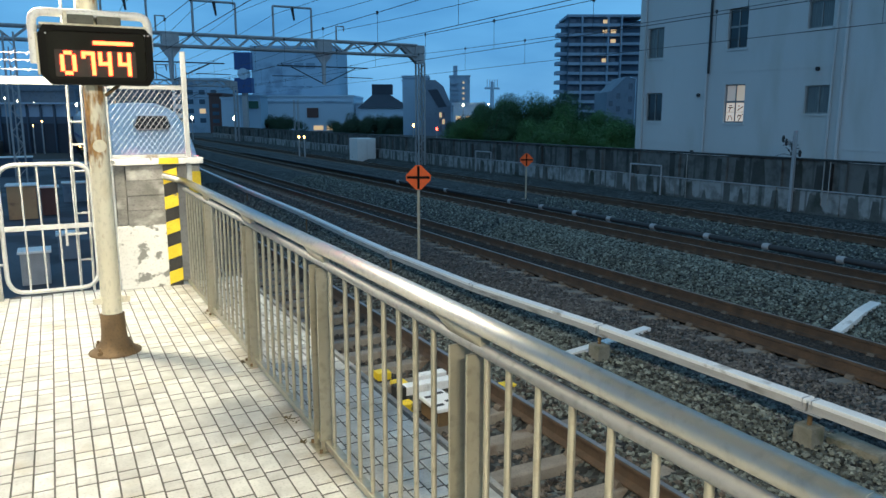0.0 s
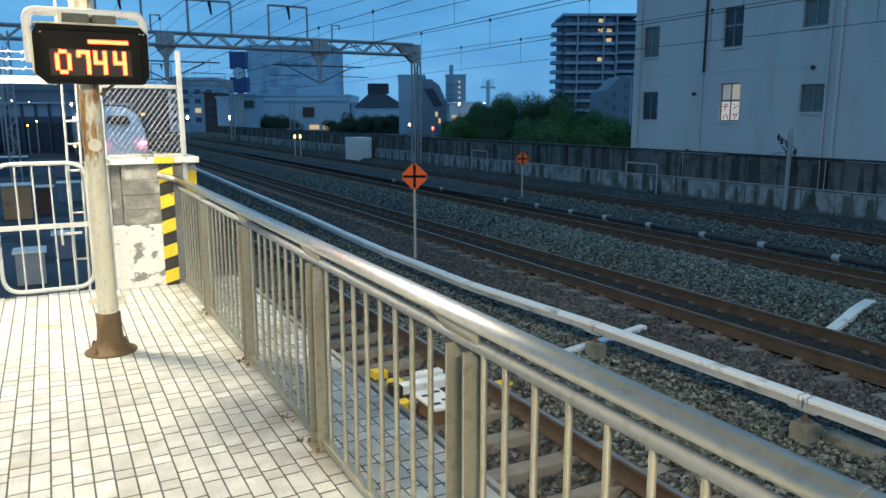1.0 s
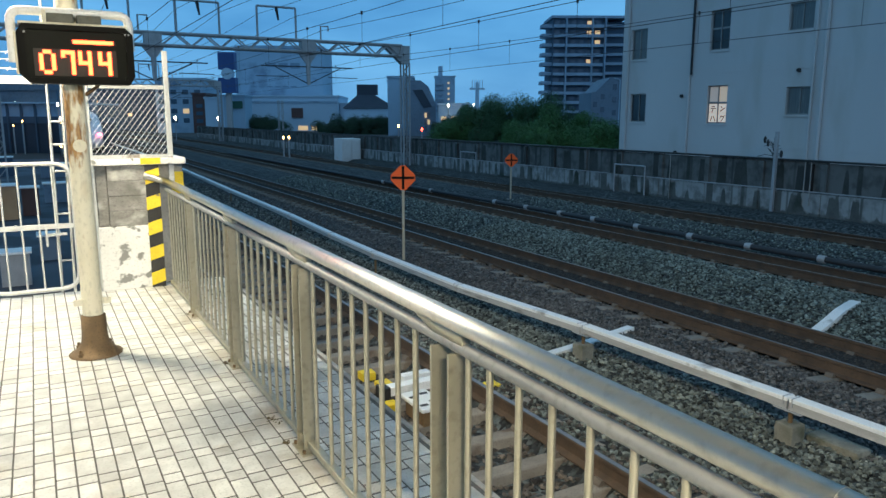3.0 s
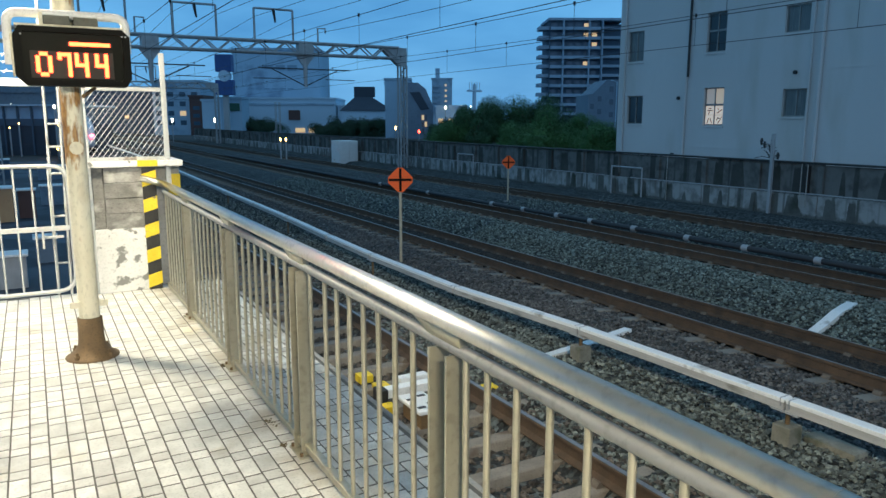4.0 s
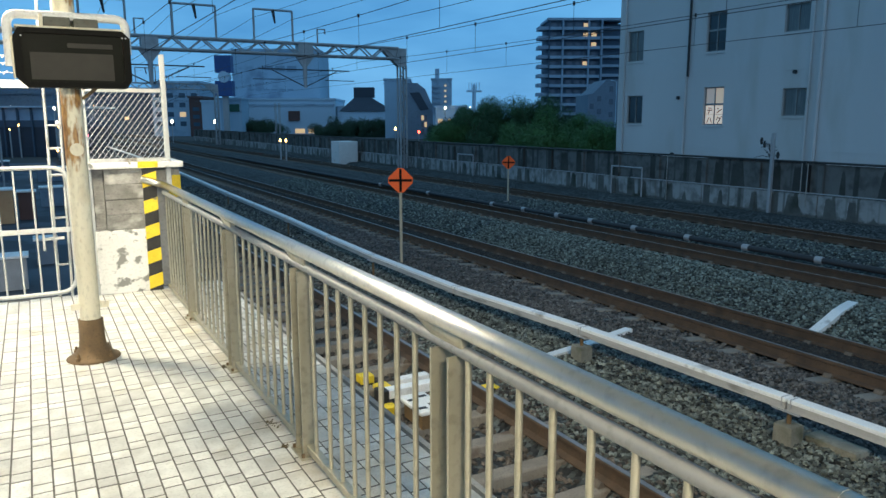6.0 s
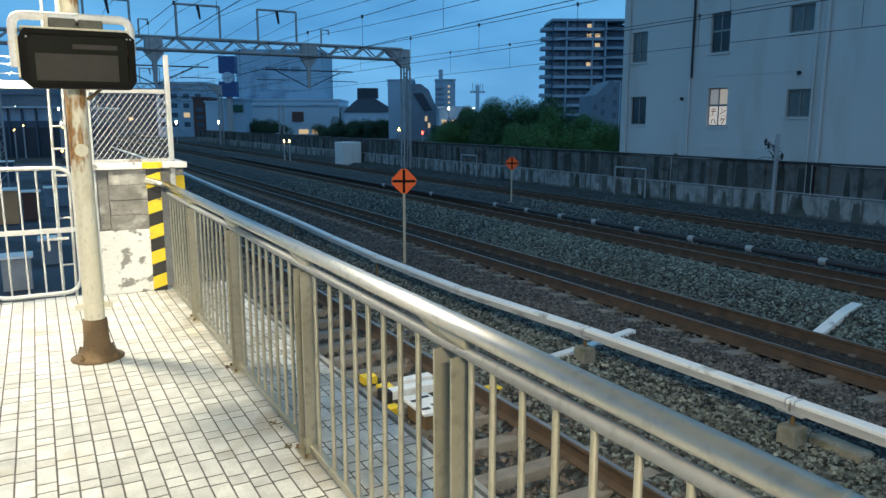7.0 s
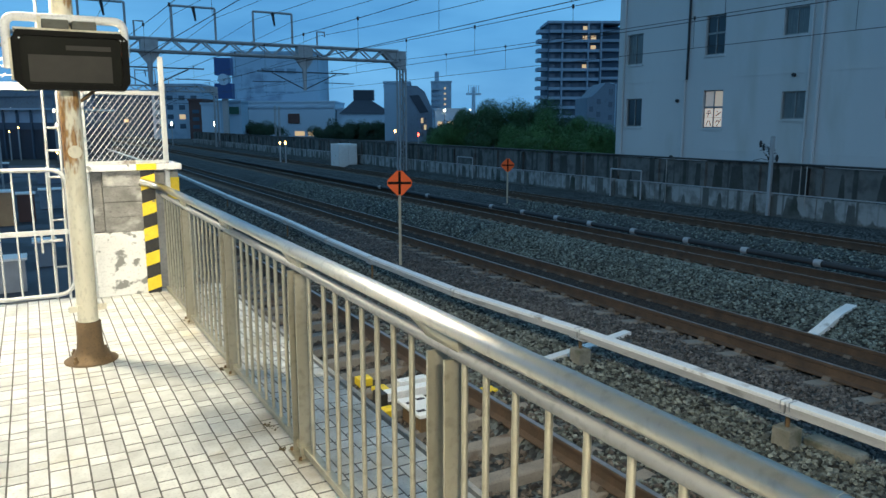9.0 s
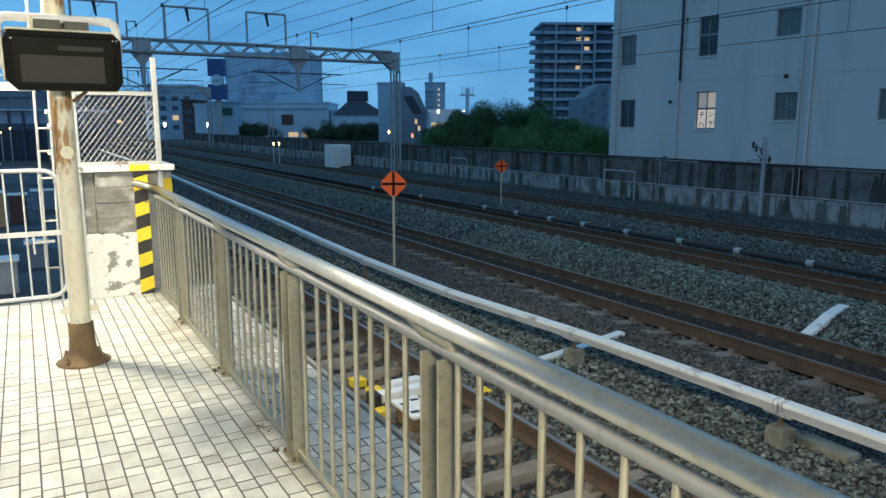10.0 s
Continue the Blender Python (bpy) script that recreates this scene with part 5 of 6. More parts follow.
def hip_building():
    b, w = far_thing("hip_roof_building", 160, -18.0, -7.4, "pale building with dark sloping roof", "building")
    part("wall", boxes((-w / 2, w / 2, 0, 10, 0, 5.0)), HAZEPALE, b)
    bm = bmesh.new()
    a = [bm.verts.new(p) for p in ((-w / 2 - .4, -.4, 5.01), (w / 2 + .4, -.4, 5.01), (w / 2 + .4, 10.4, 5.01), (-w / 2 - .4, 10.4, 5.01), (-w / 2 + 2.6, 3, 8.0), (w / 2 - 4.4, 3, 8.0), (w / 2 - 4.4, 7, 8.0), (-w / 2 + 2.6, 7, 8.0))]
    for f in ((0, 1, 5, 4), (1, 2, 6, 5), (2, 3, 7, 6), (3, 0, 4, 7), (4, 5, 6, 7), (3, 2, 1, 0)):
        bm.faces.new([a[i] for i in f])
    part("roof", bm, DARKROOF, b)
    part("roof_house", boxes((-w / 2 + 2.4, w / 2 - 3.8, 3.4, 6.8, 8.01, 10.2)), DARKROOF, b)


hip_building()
simple_building("grey_building", 130, -7.0, -2.6, 8.4, 8, HAZEGREY, "plain grey office block behind the gantry")


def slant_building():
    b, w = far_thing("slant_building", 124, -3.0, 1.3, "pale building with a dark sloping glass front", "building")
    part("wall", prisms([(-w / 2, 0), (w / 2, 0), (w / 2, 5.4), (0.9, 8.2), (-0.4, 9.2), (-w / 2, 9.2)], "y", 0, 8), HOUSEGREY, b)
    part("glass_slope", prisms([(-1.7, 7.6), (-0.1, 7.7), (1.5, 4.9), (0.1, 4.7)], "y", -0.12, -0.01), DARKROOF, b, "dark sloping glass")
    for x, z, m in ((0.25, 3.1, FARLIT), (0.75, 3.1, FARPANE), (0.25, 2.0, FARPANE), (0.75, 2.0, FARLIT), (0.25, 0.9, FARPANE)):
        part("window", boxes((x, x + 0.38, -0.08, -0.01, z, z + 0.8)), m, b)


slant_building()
simple_building("balcony_block", 200, -10.9, -7.2, 11.2, 8, HAZEPALE, "pale apartment block with balconies", 6, 3, 3)
b = simple_building("small_tower", 250, 2.3, 9.0, 15.0, 9, HAZEGREY, "small grey apartment tower with lit stair windows")
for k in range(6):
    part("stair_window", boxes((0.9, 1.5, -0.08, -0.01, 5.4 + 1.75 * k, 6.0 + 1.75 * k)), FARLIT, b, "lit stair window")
    part("balcony", boxes((-3.3, -0.6, -0.8, -0.01, 5.0 + 1.75 * k, 5.7 + 1.75 * k)), HAZERAIL, b)
part("roof_house", boxes((-2.2, -0.8, 1, 4, 16.9, 20.0)), HAZEGREY, b)
simple_building("lit_building", 120, 1.7, 6.6, 3.6, 6, HAZEPALE, "low pale building with lit windows", 1, 3, 2.6, {(0, 0), (0, 1), (0, 2)})


def stepped_house():
    b, w = far_thing("stepped_house", 100, 22.0, 27.0, "grey stepped house with a sloping side and small windows", "building")
    part("wall", prisms([(-w / 2, 0), (w / 2, 0), (w / 2, 8.5), (0.0, 8.5), (-1.9, 6.6), (-w / 2, 6.5)], "y", 0, 8), HOUSEGREY, b)
    for x, z in ((-1.2, 5.6), (-1.2, 3.9), (0.4, 6.9), (0.4, 5.2), (0.4, 3.5), (-2.2, 4.6)):
        part("window", boxes((x, x + 0.5, -0.08, -0.01, z, z + 0.7)), FARPANE, b)
    part("drainpipe", tubes([(1.3, -0.1, 2.0), (1.3, -0.1, 8.2), (0.5, -0.1, 8.4)], 0.06, 6), HAZEPALE, b)


stepped_house()
simple_building("left_block", 110, -66, -56, 7.0, 10, HOUSEGREY, "dark block with a few lit windows", 4, 6, 2, {(0, 2), (2, 4), (1, 0)})
simple_building("left_block", 90, -80, -59, 5.0, 10, HAZEDARK, "long dark block with a few lit windows", 4, 18, 2, {(0, 2), (1, 5), (1, 9)})
simple_building("left_office", 84, -66, -41.5, 4.6, 10, HOUSEGREY, "glazed office building beyond the tracks", 2, 15, 1.6, {(0, 3), (1, 7)})


def glazed_shed():
    b, w = far_thing("glazed_shed", 66, -48, -31.0, "long low shed with pale glazing and dark posts", "building")
    part("plinth", boxes((-w / 2, w / 2, 0.15, 8, 0, 0.95)), DARKROOF, b)
    part("wall", boxes((-w / 2, w / 2, 0.25, 8, 0.951, 2.6)), DARKROOF, b, "dark open bays")
    part("band", boxes((-w / 2, w / 2, 0.15, 8, 2.601, 3.2)), HAZEDARK, b)
    part("roof", boxes((-w / 2 - 0.3, w / 2 + 0.3, -0.4, 8.3, 4.30, 4.45)), HAZEGREY, b)
    for k in range(15):
        x = -w / 2 + k * w / 14
        part("post", boxes((x - 0.07, x + 0.07, 0.0, 0.14, 0, 4.29)), HAZEDARK, b)
        if k < 14:
            part("pane", boxes((x + 0.08, x + w / 14 - 0.08, 0.25, 0.30, 3.201, 4.29)), SKYPANE, b)


glazed_shed()
parapet = thing("low_parapet", (-12, 30, -1.45), "dark low concrete parapet beside the line", "wall", kind="structure")
for k in range(16):
    part("parapet_panel", boxes((-4.2, -4.0, 14 + k * 4, 17.96 + k * 4, -1.45, -0.35)), WALLDARK, parapet)


simple_building("grey_terrace", 160, -79, -57.5, 8.0, 10, HAZEDARK, "long dark terrace of flats", 5, 12, 2, {(1, 8), (3, 4)})


def antenna_mast():
    x, y = far(200, 13.2)
    m = thing("antenna_mast", (x, y, -1.45), "distant pale antenna mast with a crossbar", "mast")
    part("pole", tubes([(x, y, -1.45), (x, y, 11.0)], [0.7, 0.45], 8), HAZEPALE, m)
    part("crossbar", boxes((x - 2.2, x + 2.2, y - 0.3, y + 0.3, 9.0, 9.5)), HAZEPALE, m)
    for k in range(-2, 3):
        part("aerial", tubes([(x + k * 0.8, y, 9.5), (x + k * 0.8, y, 11.6)], 0.09, 5), HAZEPALE, m)


antenna_mast()


# ---- trees and shrubs beyond the wall ----
def tree(x, y, h, spread, seed, leaves, label, leaf=0.30, green=LEAF, droop=0.1):
    r = random.Random(seed)
    t = thing("tree", (x, y, -1.45), label, "tree", group="trees beyond the wall")
    top = h * 0.72
    bm = bmesh.new()
    tube(bm, [(x, y, -1.45), (x + 0.1, y, -1.45 + h * 0.3), (x - 0.1, y + 0.1, -1.45 + top)], [0.22, 0.16, 0.06], 8)
    centres = []
    for k in range(16):
        a, e = r.uniform(0, 6.28), r.uniform(droop, 1.25)
        d = Vector((math.cos(a) * math.cos(e) * spread, math.sin(a) * math.cos(e) * spread, math.sin(e) * h * 0.52)) * r.uniform(0.55, 0.95)
        o = Vector((x, y, -1.45 + h * r.uniform(0.25, 0.45)))
        tube(bm, [o, o + d * 0.5 + Vector((0, 0, 0.2)), o + d], [0.08, 0.05, 0.02], 5)
        centres.append((o + d * 0.9, r.uniform(0.45, 0.85) * spread * 0.5))
    part("trunk", bm, BARK, t)
    vs, fs = [], []
    for c, rad in centres:
        for _ in range(leaves // 16):
            d = Vector((r.gauss(0, 1), r.gauss(0, 1), r.gauss(0, 0.8))).normalized() * rad * r.uniform(0.4, 1.0) ** 0.6
            p, s = c + d, leaf * r.uniform(0.5, 1.2)
            n = (d.normalized() + Vector((r.uniform(-.7, .7), r.uniform(-.7, .7), r.uniform(-.2, .9)))).normalized()
            u = n.orthogonal().normalized()
            u.rotate(Matrix.Rotation(r.uniform(0, 6.28), 3, n))
            v, o = n.cross(u), len(vs)
            vs += [tuple(q - BASE[t]) for q in (p - u * s, p - v * s * 0.45 + n * s * .12, p + u * s, p + v * s * 0.45 + n * s * .12)]
            fs.append((o, o + 1, o + 2, o + 3))
    part("crown", (vs, [], fs), green, t, "dense dark green leaves")


for i, (x, y, h, s) in enumerate(((25.5, 44.5, 3.2, 2.0), (26.6, 43.0, 4.2, 2.2), (28.3, 45.0, 4.8, 2.5), (30.2, 45.5, 5.2, 2.6), (31.6, 43.5, 5.2, 2.6), (33.2, 44.0, 4.6, 2.5),
                                  (30.0, 38.5, 3.6, 2.2), (32.0, 37.5, 3.4, 2.2), (28.0, 39.5, 3.0, 2.1), (34.0, 40.0, 3.4, 2.2), (34.5, 36.0, 3.2, 2.0), (26.5, 36.0, 2.6, 1.6), (29.3, 33.6, 2.7, 1.7))):
    low = h < 3.65
    tree(x, y, h + 0.35, s * 1.05, 30 + i, 22000, "bushy fresh green shrub behind the concrete wall" if low else "dense dark green tree behind the concrete wall", 0.062, LEAFLIGHT if low else LEAF)
for i, (d, s) in enumerate(((150, -34.5), (150, -31.5), (140, -18.5), (140, -15.5), (140, -12.5), (140, -9.5), (140, -6.5), (118, 4), (112, 6.5))):
    x, y = far(d, s)
    tree(x, y, 3.4, 3.9, 60 + i, 12000, "low dark tree in front of the far buildings", 0.13, LEAFDARK, -0.7)


# ---- overhead line ----
def truss(bm, y, x0, x1, z0, z1, step, depth=0.5):
    for dy in (-depth / 2, depth / 2):
        for z in (z0, z1):
            tube(bm, [(x0, y + dy, z), (x1, y + dy, z)], 0.075, 6)
        x, k = x0, 0
        while x < x1 - 0.01:
            xb = min(x + step, x1)
            tube(bm, [(x, y + dy, z0 if k % 2 else z1), (xb, y + dy, z1 if k % 2 else z0)], 0.05, 4)
            x, k = xb, k + 1


def gantry(y, x0, x1, zb, zt, label, detail=True):
    g = thing("gantry", (x1, y, -1.45), label, "overhead gantry", group="overhead line gantries")
    bm = bmesh.new()
    truss(bm, y, x0, x1 - 0.4, zb, zt, 0.75)
    part("beam", bm, GALV, g, "steel lattice beam")
    part("end_haunch", prisms([(x1 - 1.6, zt), (x1 + 0.15, zt), (x1 + 0.15, zb - 0.45), (x1 - 0.35, zb - 0.45)], "y", y - 0.2, y + 0.2), GALV, g)
    bm = bmesh.new()
    for dx in (-0.28, 0.12):
        for dy in (-0.2, 0.2):
            tube(bm, [(x1 + dx, y + dy, -1.45), (x1 + dx, y + dy, zb - 0.4)], 0.065, 5)
        z, k = -1.4, 0
        while z < zb - 0.9:
            tube(bm, [(x1 - 0.28 if k % 2 else x1 + 0.12, y - 0.2, z), (x1 + 0.12 if k % 2 else x1 - 0.28, y - 0.2, z + 0.45)], 0.045, 4)
            z, k = z + 0.45, k + 1
    part("column", bm, GALV, g, "steel lattice column")
    for a, c, top in ((6.95, 9.15, 1.72), (11.18, 13.35, 1.72), (2.6, 4.7, 1.72)):
        part("wire_frame", tubes(bend([(a, y, zt), (a, y, zt + top), (c, y, zt + top), (c, y, zt)], 0.05, 2), 0.06, 6), GALV, g)
        part("insulator", tubes([((a + c) / 2, y, zt + top), ((a + c) / 2 + 0.1, y, zt + top - 0.7)], [0.09, 0.05], 6), DARKSTEEL, g)
    for a in (5.1, 14.8):
        part("hook", tubes([(a, y, zt), (a, y, zt + 0.85), (a + 0.45, y, zt + 0.85), (a + 0.45, y, zt + 0.6)], 0.05, 6), GALV, g)
    for x in (5.75, 14.0):
        part("junction_box", boxes((x - 0.42, x + 0.42, y - 0.3, y + 0.3, zb - 0.05, zt + 0.06)), GALV, g)
        part("drop_post", tubes([(x, y, zb), (x, y, 3.55)], [0.16, 0.10], 6), GALV, g)
        part("drop_brace", prisms([(x - 0.6, zb), (x + 0.6, zb), (x + 0.15, zb - 0.6), (x - 0.15, zb - 0.6)], "y", y - 0.08, y + 0.08), GALV, g)
        for s in (-1, 1):
            part("cantilever", tubes([(x, y, 4.55), (x + s * 2.7, y, 4.55)], 0.035, 6), DARKSTEEL, g)
            part("cantilever_stay", tubes([(x, y, 3.6), (x + s * 1.9, y, 4.5)], 0.03, 6), DARKSTEEL, g)
            part("steady_arm", tubes([(x + s * 1.2, y, 4.0), (x + s * 3.0, y, 3.98)], 0.022, 6), DARKSTEEL, g)


gantry(41, -3.6, 20.2, 5.36, 5.98, "grey lattice gantry spanning the tracks")
gantry(92, -30.0, 20.2, 5.36, 5.98, "distant grey lattice gantry spanning the tracks")


def wire(name, pts, r, label):
    bm = bmesh.new()
    tube(bm, pts, r, 5)
    w = part(name, bm, DARKSTEEL, None, label, "overhead wire", group="overhead wires")
    return w


def sagged(x, z, sag, y0, y1, x1=None, n=14):
    x1 = x if x1 is None else x1
    return [(x + (x1 - x) * k / n, y0 + (y1 - y0) * k / n, z - sag * 4 * (k / n) * (1 - k / n)) for k in range(n + 1)]


for cx in (3.53, 8.89, 13.0, 17.6):
    for lo, hi in ((-9, 41), (41, 92)):
        line = thing("catenary", (cx, lo + 20, 3.93), "black contact wire hung from a carrier wire over the track", "overhead wire", group="overhead wires")
        part("contact_wire", tubes([(cx, lo, 3.93), (cx, hi, 3.93)], 0.009, 5), DARKSTEEL, line)
        mz = [(cx, lo + (hi - lo) * k / 14, 5.15 - 0.35 * 4 * (k / 14) * (1 - k / 14)) for k in range(15)]
        part("carrier_wire", tubes(mz, 0.010, 5), DARKSTEEL, line)
        for k in range(1, 10):
            f = k / 10
            y = lo + (hi - lo) * f
            z = 5.15 - 0.35 * 4 * f * (1 - f)
            part("dropper", tubes([(cx, y, 3.93), (cx, y, z)], 0.006, 4), DARKSTEEL, line)
            part("clip", tubes([(cx, y, z - 0.05), (cx, y, z + 0.05)], 0.035, 6), DARKSTEEL, line)
for a, z in ((6.95, 7.2), (9.15, 7.2), (11.2, 7.25), (13.3, 7.25), (14.9, 6.6), (3.6, 7.2)):
    wire("feeder_wire", sagged(a, z, 0.5, -9, 41) + sagged(a, z, 0.5, 41, 92)[1:], 0.012, "black feeder wire high over the tracks")


# ---- small lights and equipment in the distance ----
def street_lamp(d, s, z, m, r, label):
    x, y = far(d, s)
    t = thing("street_lamp", (x, y, -1.45), label, "street lamp", group="distant lamps")
    part("post", tubes([(x, y, -1.45), (x, y, z - r)], 0.06, 6), GALV, t)
    part("lamp_head", tubes([(x, y, z - r), (x, y, z - r * .3), (x, y, z + r * .3), (x, y, z + r)], [r * .25, r * .6, r * .6, r * .25], 10), m, t, "glowing lamp head")


for d, s, z, m, r in ((110, -31.0, 1.55, LAMPWHITE, 0.30), (95, -32.2, 1.6, LAMPWHITE, 0.24), (55, -10.75, 0.26, LAMPORANGE, 0.11), (55, -10.35, 0.26, LAMPORANGE, 0.11), (90, -3.6, 0.7, LAMPORANGE, 0.20),
                      (90, -41.6, -0.3, LAMPORANGE, 0.15), (60, -29.6, 2.7, LAMPWHITE, 0.13), (60, -29.5, 1.6, LAMPWHITE, 0.10), (60, -29.4, 1.3, LAMPORANGE, 0.12), (60, -29.6, -0.6, LAMPORANGE, 0.16),
                      (80, -45.8, 3.4, LAMPWHITE, 0.12), (80, -44.0, 3.2, LAMPWHITE, 0.12), (80, -46.5, 2.0, LAMPWHITE, 0.14), (80, -41.9, 1.5, LAMPWHITE, 0.12), (90, -40, 0.7, LAMPORANGE, 0.14),
                      (64, -37.7, 3.3, LAMPWHITE, 0.09), (64, -36.4, 3.25, LAMPWHITE, 0.09), (64, -34.7, 1.35, LAMPORANGE, 0.09), (64, -36.9, 1.0, LAMPRED, 0.08), (64, -35.5, 1.0, LAMPORANGE, 0.08), (118, 3.2, 3.6, LAMPWHITE, 0.22), (118, 7.2, 3.6, LAMPWHITE, 0.2), (95, -0.8, 0.2, LAMPRED, 0.22)):
    street_lamp(d, s, z, m, r, "distant lamp glowing in the dusk")


def equipment_box():
    b = thing("equipment_cabinet", (20.0, 49.5, -1.4), "white trackside equipment cabinet by the wall", "cabinet")
    part("body", bbox(18.9, 20.3, 48.6, 50.2, -1.4, 0.25, 0.03), WHITE, b)
    part("door", bbox(19.0, 19.58, 48.55, 48.598, -1.2, 0.15, 0.01), WHITE, b)
    part("door", bbox(19.62, 20.2, 48.55, 48.598, -1.2, 0.15, 0.01), WHITE, b)


equipment_box()


# ---- left of the platform: white beam and wires ----
part("white_beam", bbox(-3.2, 0.14, 8.08, 8.14, 2.050, 2.125, 0.008), WHITE, None, "long white painted steel beam behind the display", "beam")
for z in (2.19, 2.276, 2.344):
    w = thing("barbed_wire", (-1.5, 8.1, z), "pale barbed wire stretched over the beam", "wire", group="barbed wires")
    part("strand", tubes([(-3.2, 8.11, z), (0.16, 8.11, z)], 0.005, 5), WHITE, w)
    for k in range(24):
        x = -3.0 + 0.13 * k
        part("barb", tubes([(x - 0.015, 8.1, z - 0.02), (x + 0.015, 8.12, z + 0.02)], 0.005, 4), WHITE, w)


# ---- street level behind the gate ----
def cabinet(x, y, w, d, h, m, label):
    c = thing("street_cabinet", (x, y, -1.45), label, "cabinet", group="cabinets behind the gate")
    part("body", bbox(x - w / 2, x + w / 2, y, y + d, -1.45, -1.45 + h, 0.015), m, c)
    part("lid", bbox(x - w / 2 - 0.04, x + w / 2 + 0.04, y - 0.05, y + d + 0.04, -1.449 + h, -1.40 + h, 0.01), DUCT, c, "pale overhanging lid")


cabinet(-0.50, 15.8, 0.50, 0.5, 0.62, GALV, "grey street cabinet with a pale lid")
cabinet(0.12, 18.4, 0.42, 0.5, 0.55, HOUSEGREY, "small blue-grey cabinet with a pale lid")
cabinet(-1.02, 26.4, 0.80, 0.8, 1.05, SKIPPAINT, "worn brown box in the yard, coloured lighter as if lit")
cabinet(-0.25, 27.2, 0.5, 0.6, 0.9, BROWNWALL, "rusty brown box standing in the yard")
cabinet(0.62, 31.0, 0.9, 0.7, 0.7, HOUSEGREY, "low blue-grey box in the yard")
cabinet(-2.4, 46.0, 2.6, 1.2, 1.0, HAZEDARK, "dark low shed in the yard")
cabinet(1.0, 44.0, 1.6, 1.2, 0.7, HOUSEGREY, "low blue-grey shed in the yard")
part("yard", boxes((-22, 1.55, 8.6, 64, -1.5, -1.442)), YARD, None, "patchy wet asphalt yard behind the gate", "yard", kind="structure")


def lattice_mast(x, y, h):
    m = thing("lattice_mast", (x, y, -1.45), "slim dark steel lattice mast", "mast", group="lattice masts")
    bm = bmesh.new()
    for dx, dy in ((-0.2, -0.2), (0.2, -0.2), (0.2, 0.2), (-0.2, 0.2)):
        tube(bm, [(x + dx, y + dy, -1.45), (x + dx, y + dy, h)], 0.035, 5)
    z, k = -1.4, 0
    while z < h - 0.6:
        s = 1 if k % 2 else -1
        tube(bm, [(x - 0.2 * s, y - 0.2, z), (x + 0.2 * s, y - 0.2, z + 0.5)], 0.022, 4)
        z, k = z + 0.5, k + 1
    part("lattice", bm, GALV, m)


for x, y, h in ((-3.6, 41, 6.0), (-2.0, 60, 6.5), (-6.5, 55, 7.0), (-4.2, 92, 6.0), (21.6, 72, 3.4), (-1.3, 36, 5.2), (-5.0, 33, 4.6), (-9.5, 75, 6.0), (-14, 92, 6.0), (-7.5, 48, 5.6)):
    lattice_mast(x, y, h)


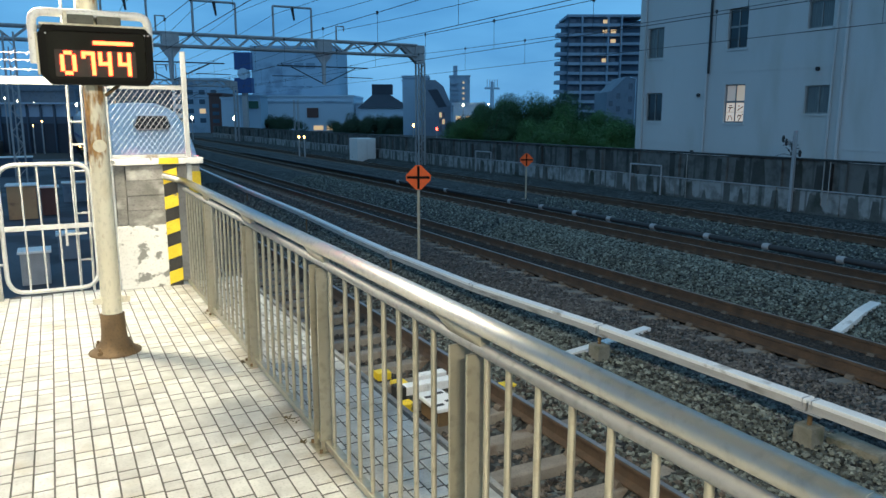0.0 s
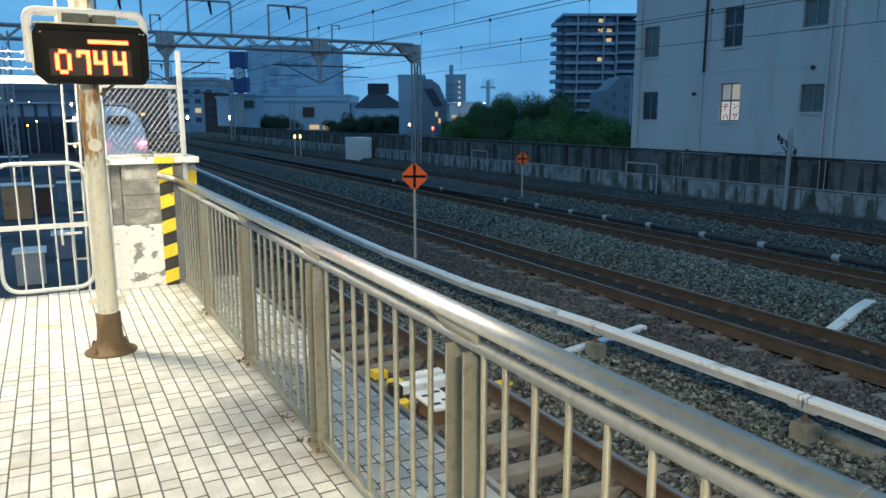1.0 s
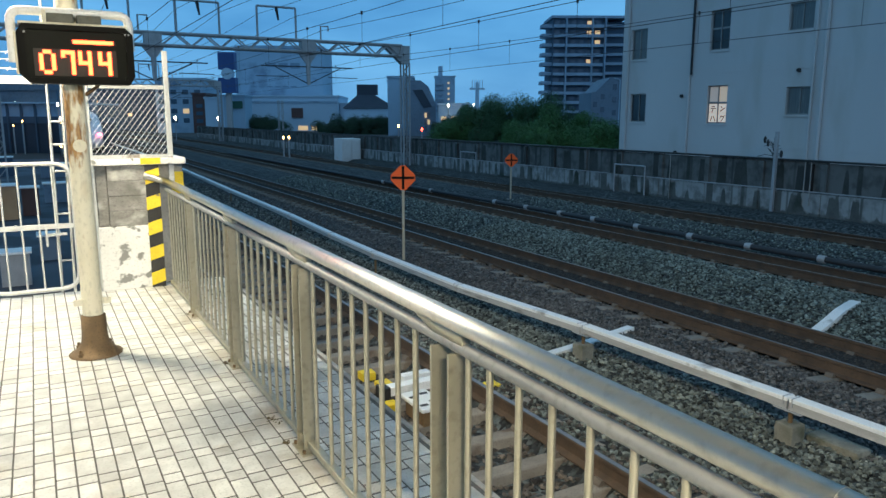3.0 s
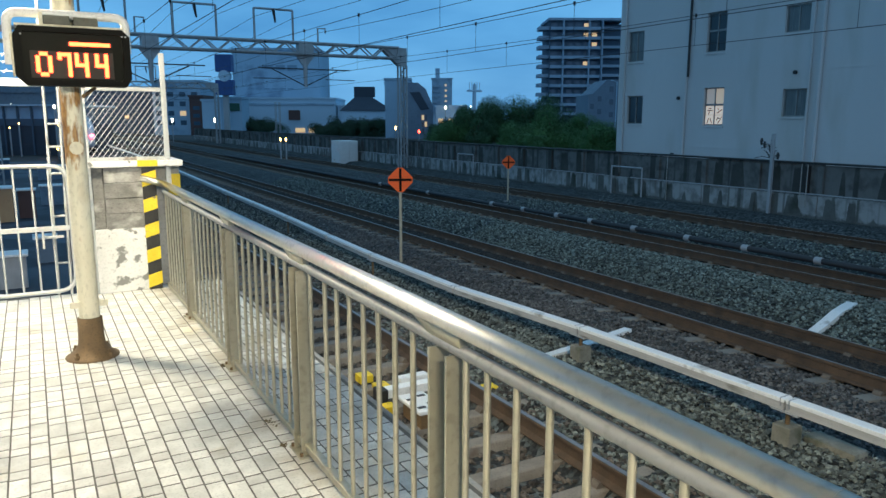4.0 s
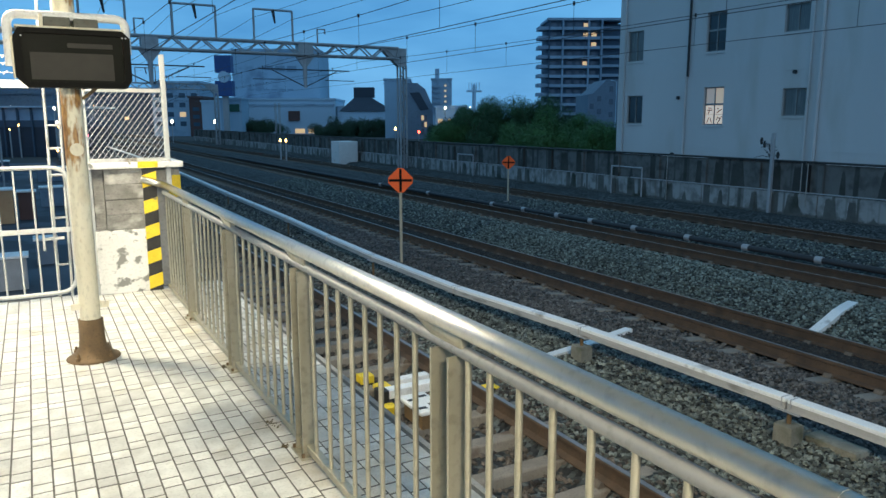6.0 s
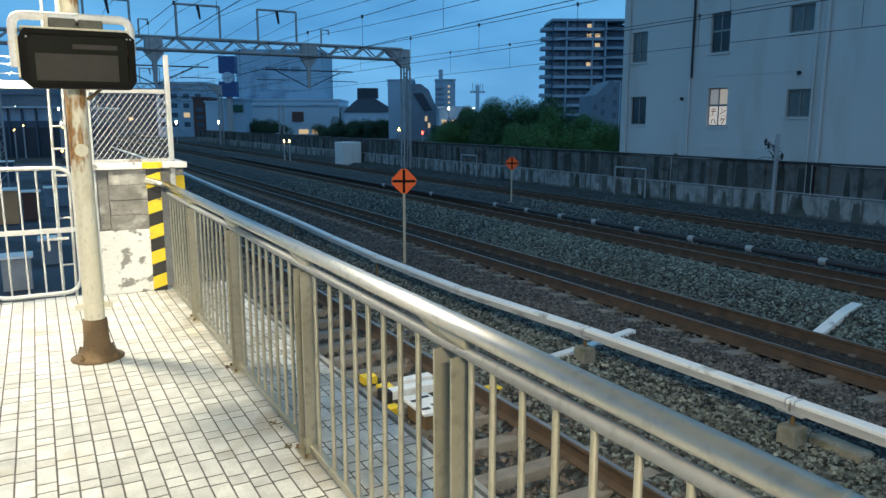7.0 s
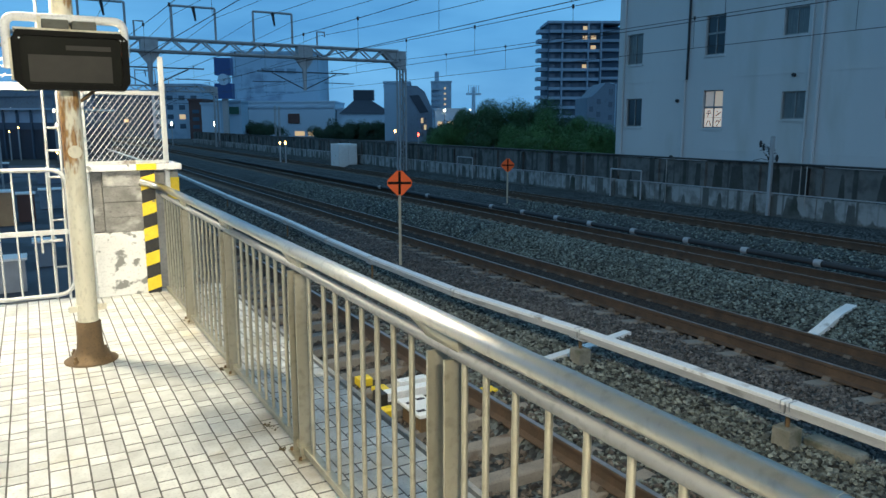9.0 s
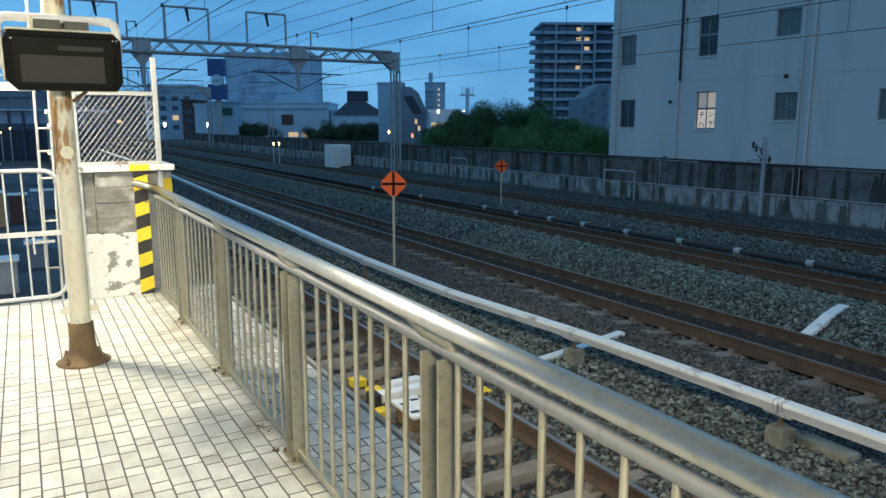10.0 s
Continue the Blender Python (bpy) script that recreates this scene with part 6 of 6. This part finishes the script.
# ---- departing train ----
def train():
    t = thing("train", (TR[0], 0, ZR), "white streamlined high-speed train with red tail lights", "train")
    bm = bmesh.new()
    secs = [(0.0, 0.55, 1.00, 0.80), (0.25, 1.05, 1.45, 0.50), (1.0, 1.28, 1.95, 0.35), (2.2, 1.38, 2.45, 0.30), (3.4, 1.41, 2.90, 0.30), (4.8, 1.42, 3.25, 0.30), (7.0, 1.42, 3.42, 0.30), (52.0, 1.42, 3.42, 0.30)]
    rings = []
    for y, w, top, bot in secs:
        ring = []
        for k in range(24):
            a = 2 * math.pi * k / 24
            c, s = math.cos(a), math.sin(a)
            e = 0.55
            ring.append(bm.verts.new((w * math.copysign(abs(c) ** e, c), y, (top + bot) / 2 + (top - bot) / 2 * math.copysign(abs(s) ** e, s))))
        rings.append(ring)
    for a, b in zip(rings, rings[1:]):
        for k in range(24):
            bm.faces.new((a[k], a[(k + 1) % 24], b[(k + 1) % 24], b[k])).smooth = True
    bm.faces.new(rings[0])
    bm.faces.new(rings[-1][::-1])
    bmesh.ops.recalc_face_normals(bm, faces=bm.faces[:])
    body = part("body", bm, TRAINWHITE, None)
    body.parent = t
    def sub(name, bm, m, label=""):
        ob = part(name, bm, m, None, label)
        ob.parent = t
        return ob
    sub("windscreen", prisms([(-0.52, 2.42), (0.52, 2.42), (0.60, 2.54), (0.46, 2.88), (-0.46, 2.88), (-0.60, 2.54)], "y", 1.95, 3.0), PANE, "dark windscreen")
    for s in (-1, 1):
        sub("tail_light", bbox(s * 1.0 - 0.16, s * 1.0 + 0.16, 0.10, 0.6, 1.40, 1.56, 0.04), TAIL, "glowing red tail light")
        sub("side_stripe", boxes((s * 1.415 - 0.012, s * 1.415 + 0.012, 6, 51.9, 1.35, 1.55)), TRAINBLUE, "blue side stripe")
    sub("skirt", boxes((-1.35, 1.35, 0.9, 51.5, 0.03, 0.42)), HOUSING, "dark underframe")
    return t


TRAIN = train()
TRAIN_ROWS = [(0.0, 3.12, 25.6), (0.5, 3.28, 33.6), (1.0, 3.40, 41.2), (1.5, 3.50, 48.4), (2.0, 3.56, 54.6), (2.5, 3.58, 59.8), (3.2, 3.58, 64.8), (4.0, 3.58, 68.4), (4.5, 3.58, 70.0), (5.5, 3.55, 73.0), (7.0, 3.53, 77.0), (10.0, 3.53, 84.0)]

def moss(x, y, s, seed):
    """A low ragged tuft in the joint at the foot of the railing."""
    r, bm = random.Random(seed), bmesh.new()
    for _ in range(16):
        a, d = r.uniform(0, 6.28), r.uniform(0, s)
        px, py, h = x + d * math.cos(a) * 0.6, y + d * math.sin(a), r.uniform(0.004, 0.012)
        q = r.uniform(0.004, 0.011)
        vs = [bm.verts.new((px + q * math.cos(b), py + q * math.sin(b), 0.0)) for b in (0, 1.3, 2.5, 3.8, 5.0)]
        top = bm.verts.new((px + r.uniform(-q, q), py + r.uniform(-q, q), h))
        for i in range(5):
            bm.faces.new((vs[i], vs[(i + 1) % 5], top))
    part("moss_tuft", bm, MOSS, None, "dry brown moss tuft at the railing foot", "moss", group="moss tufts", kind="stuff")


for i, (x, y, s) in enumerate(((1.075, 3.66, 0.03), (1.10, 3.98, 0.07), (1.085, 5.14, 0.03), (1.09, 6.65, 0.04))):
    moss(x, y, s, 90 + i)
lay_tiles()


def motions():
    walk(TRAIN, [(t, pose(x, y, ZR)) for t, x, y in TRAIN_ROWS])
    for led in LEDS:  # the lamps go dark: the lit bars draw back behind the panel
        walk(led, [(0.0, pose(0, 0, 0)), (4.72, pose(0, 0, 0)), (4.78, pose(0, 0.06, 0)), (10.0, pose(0, 0.06, 0))])


motions()
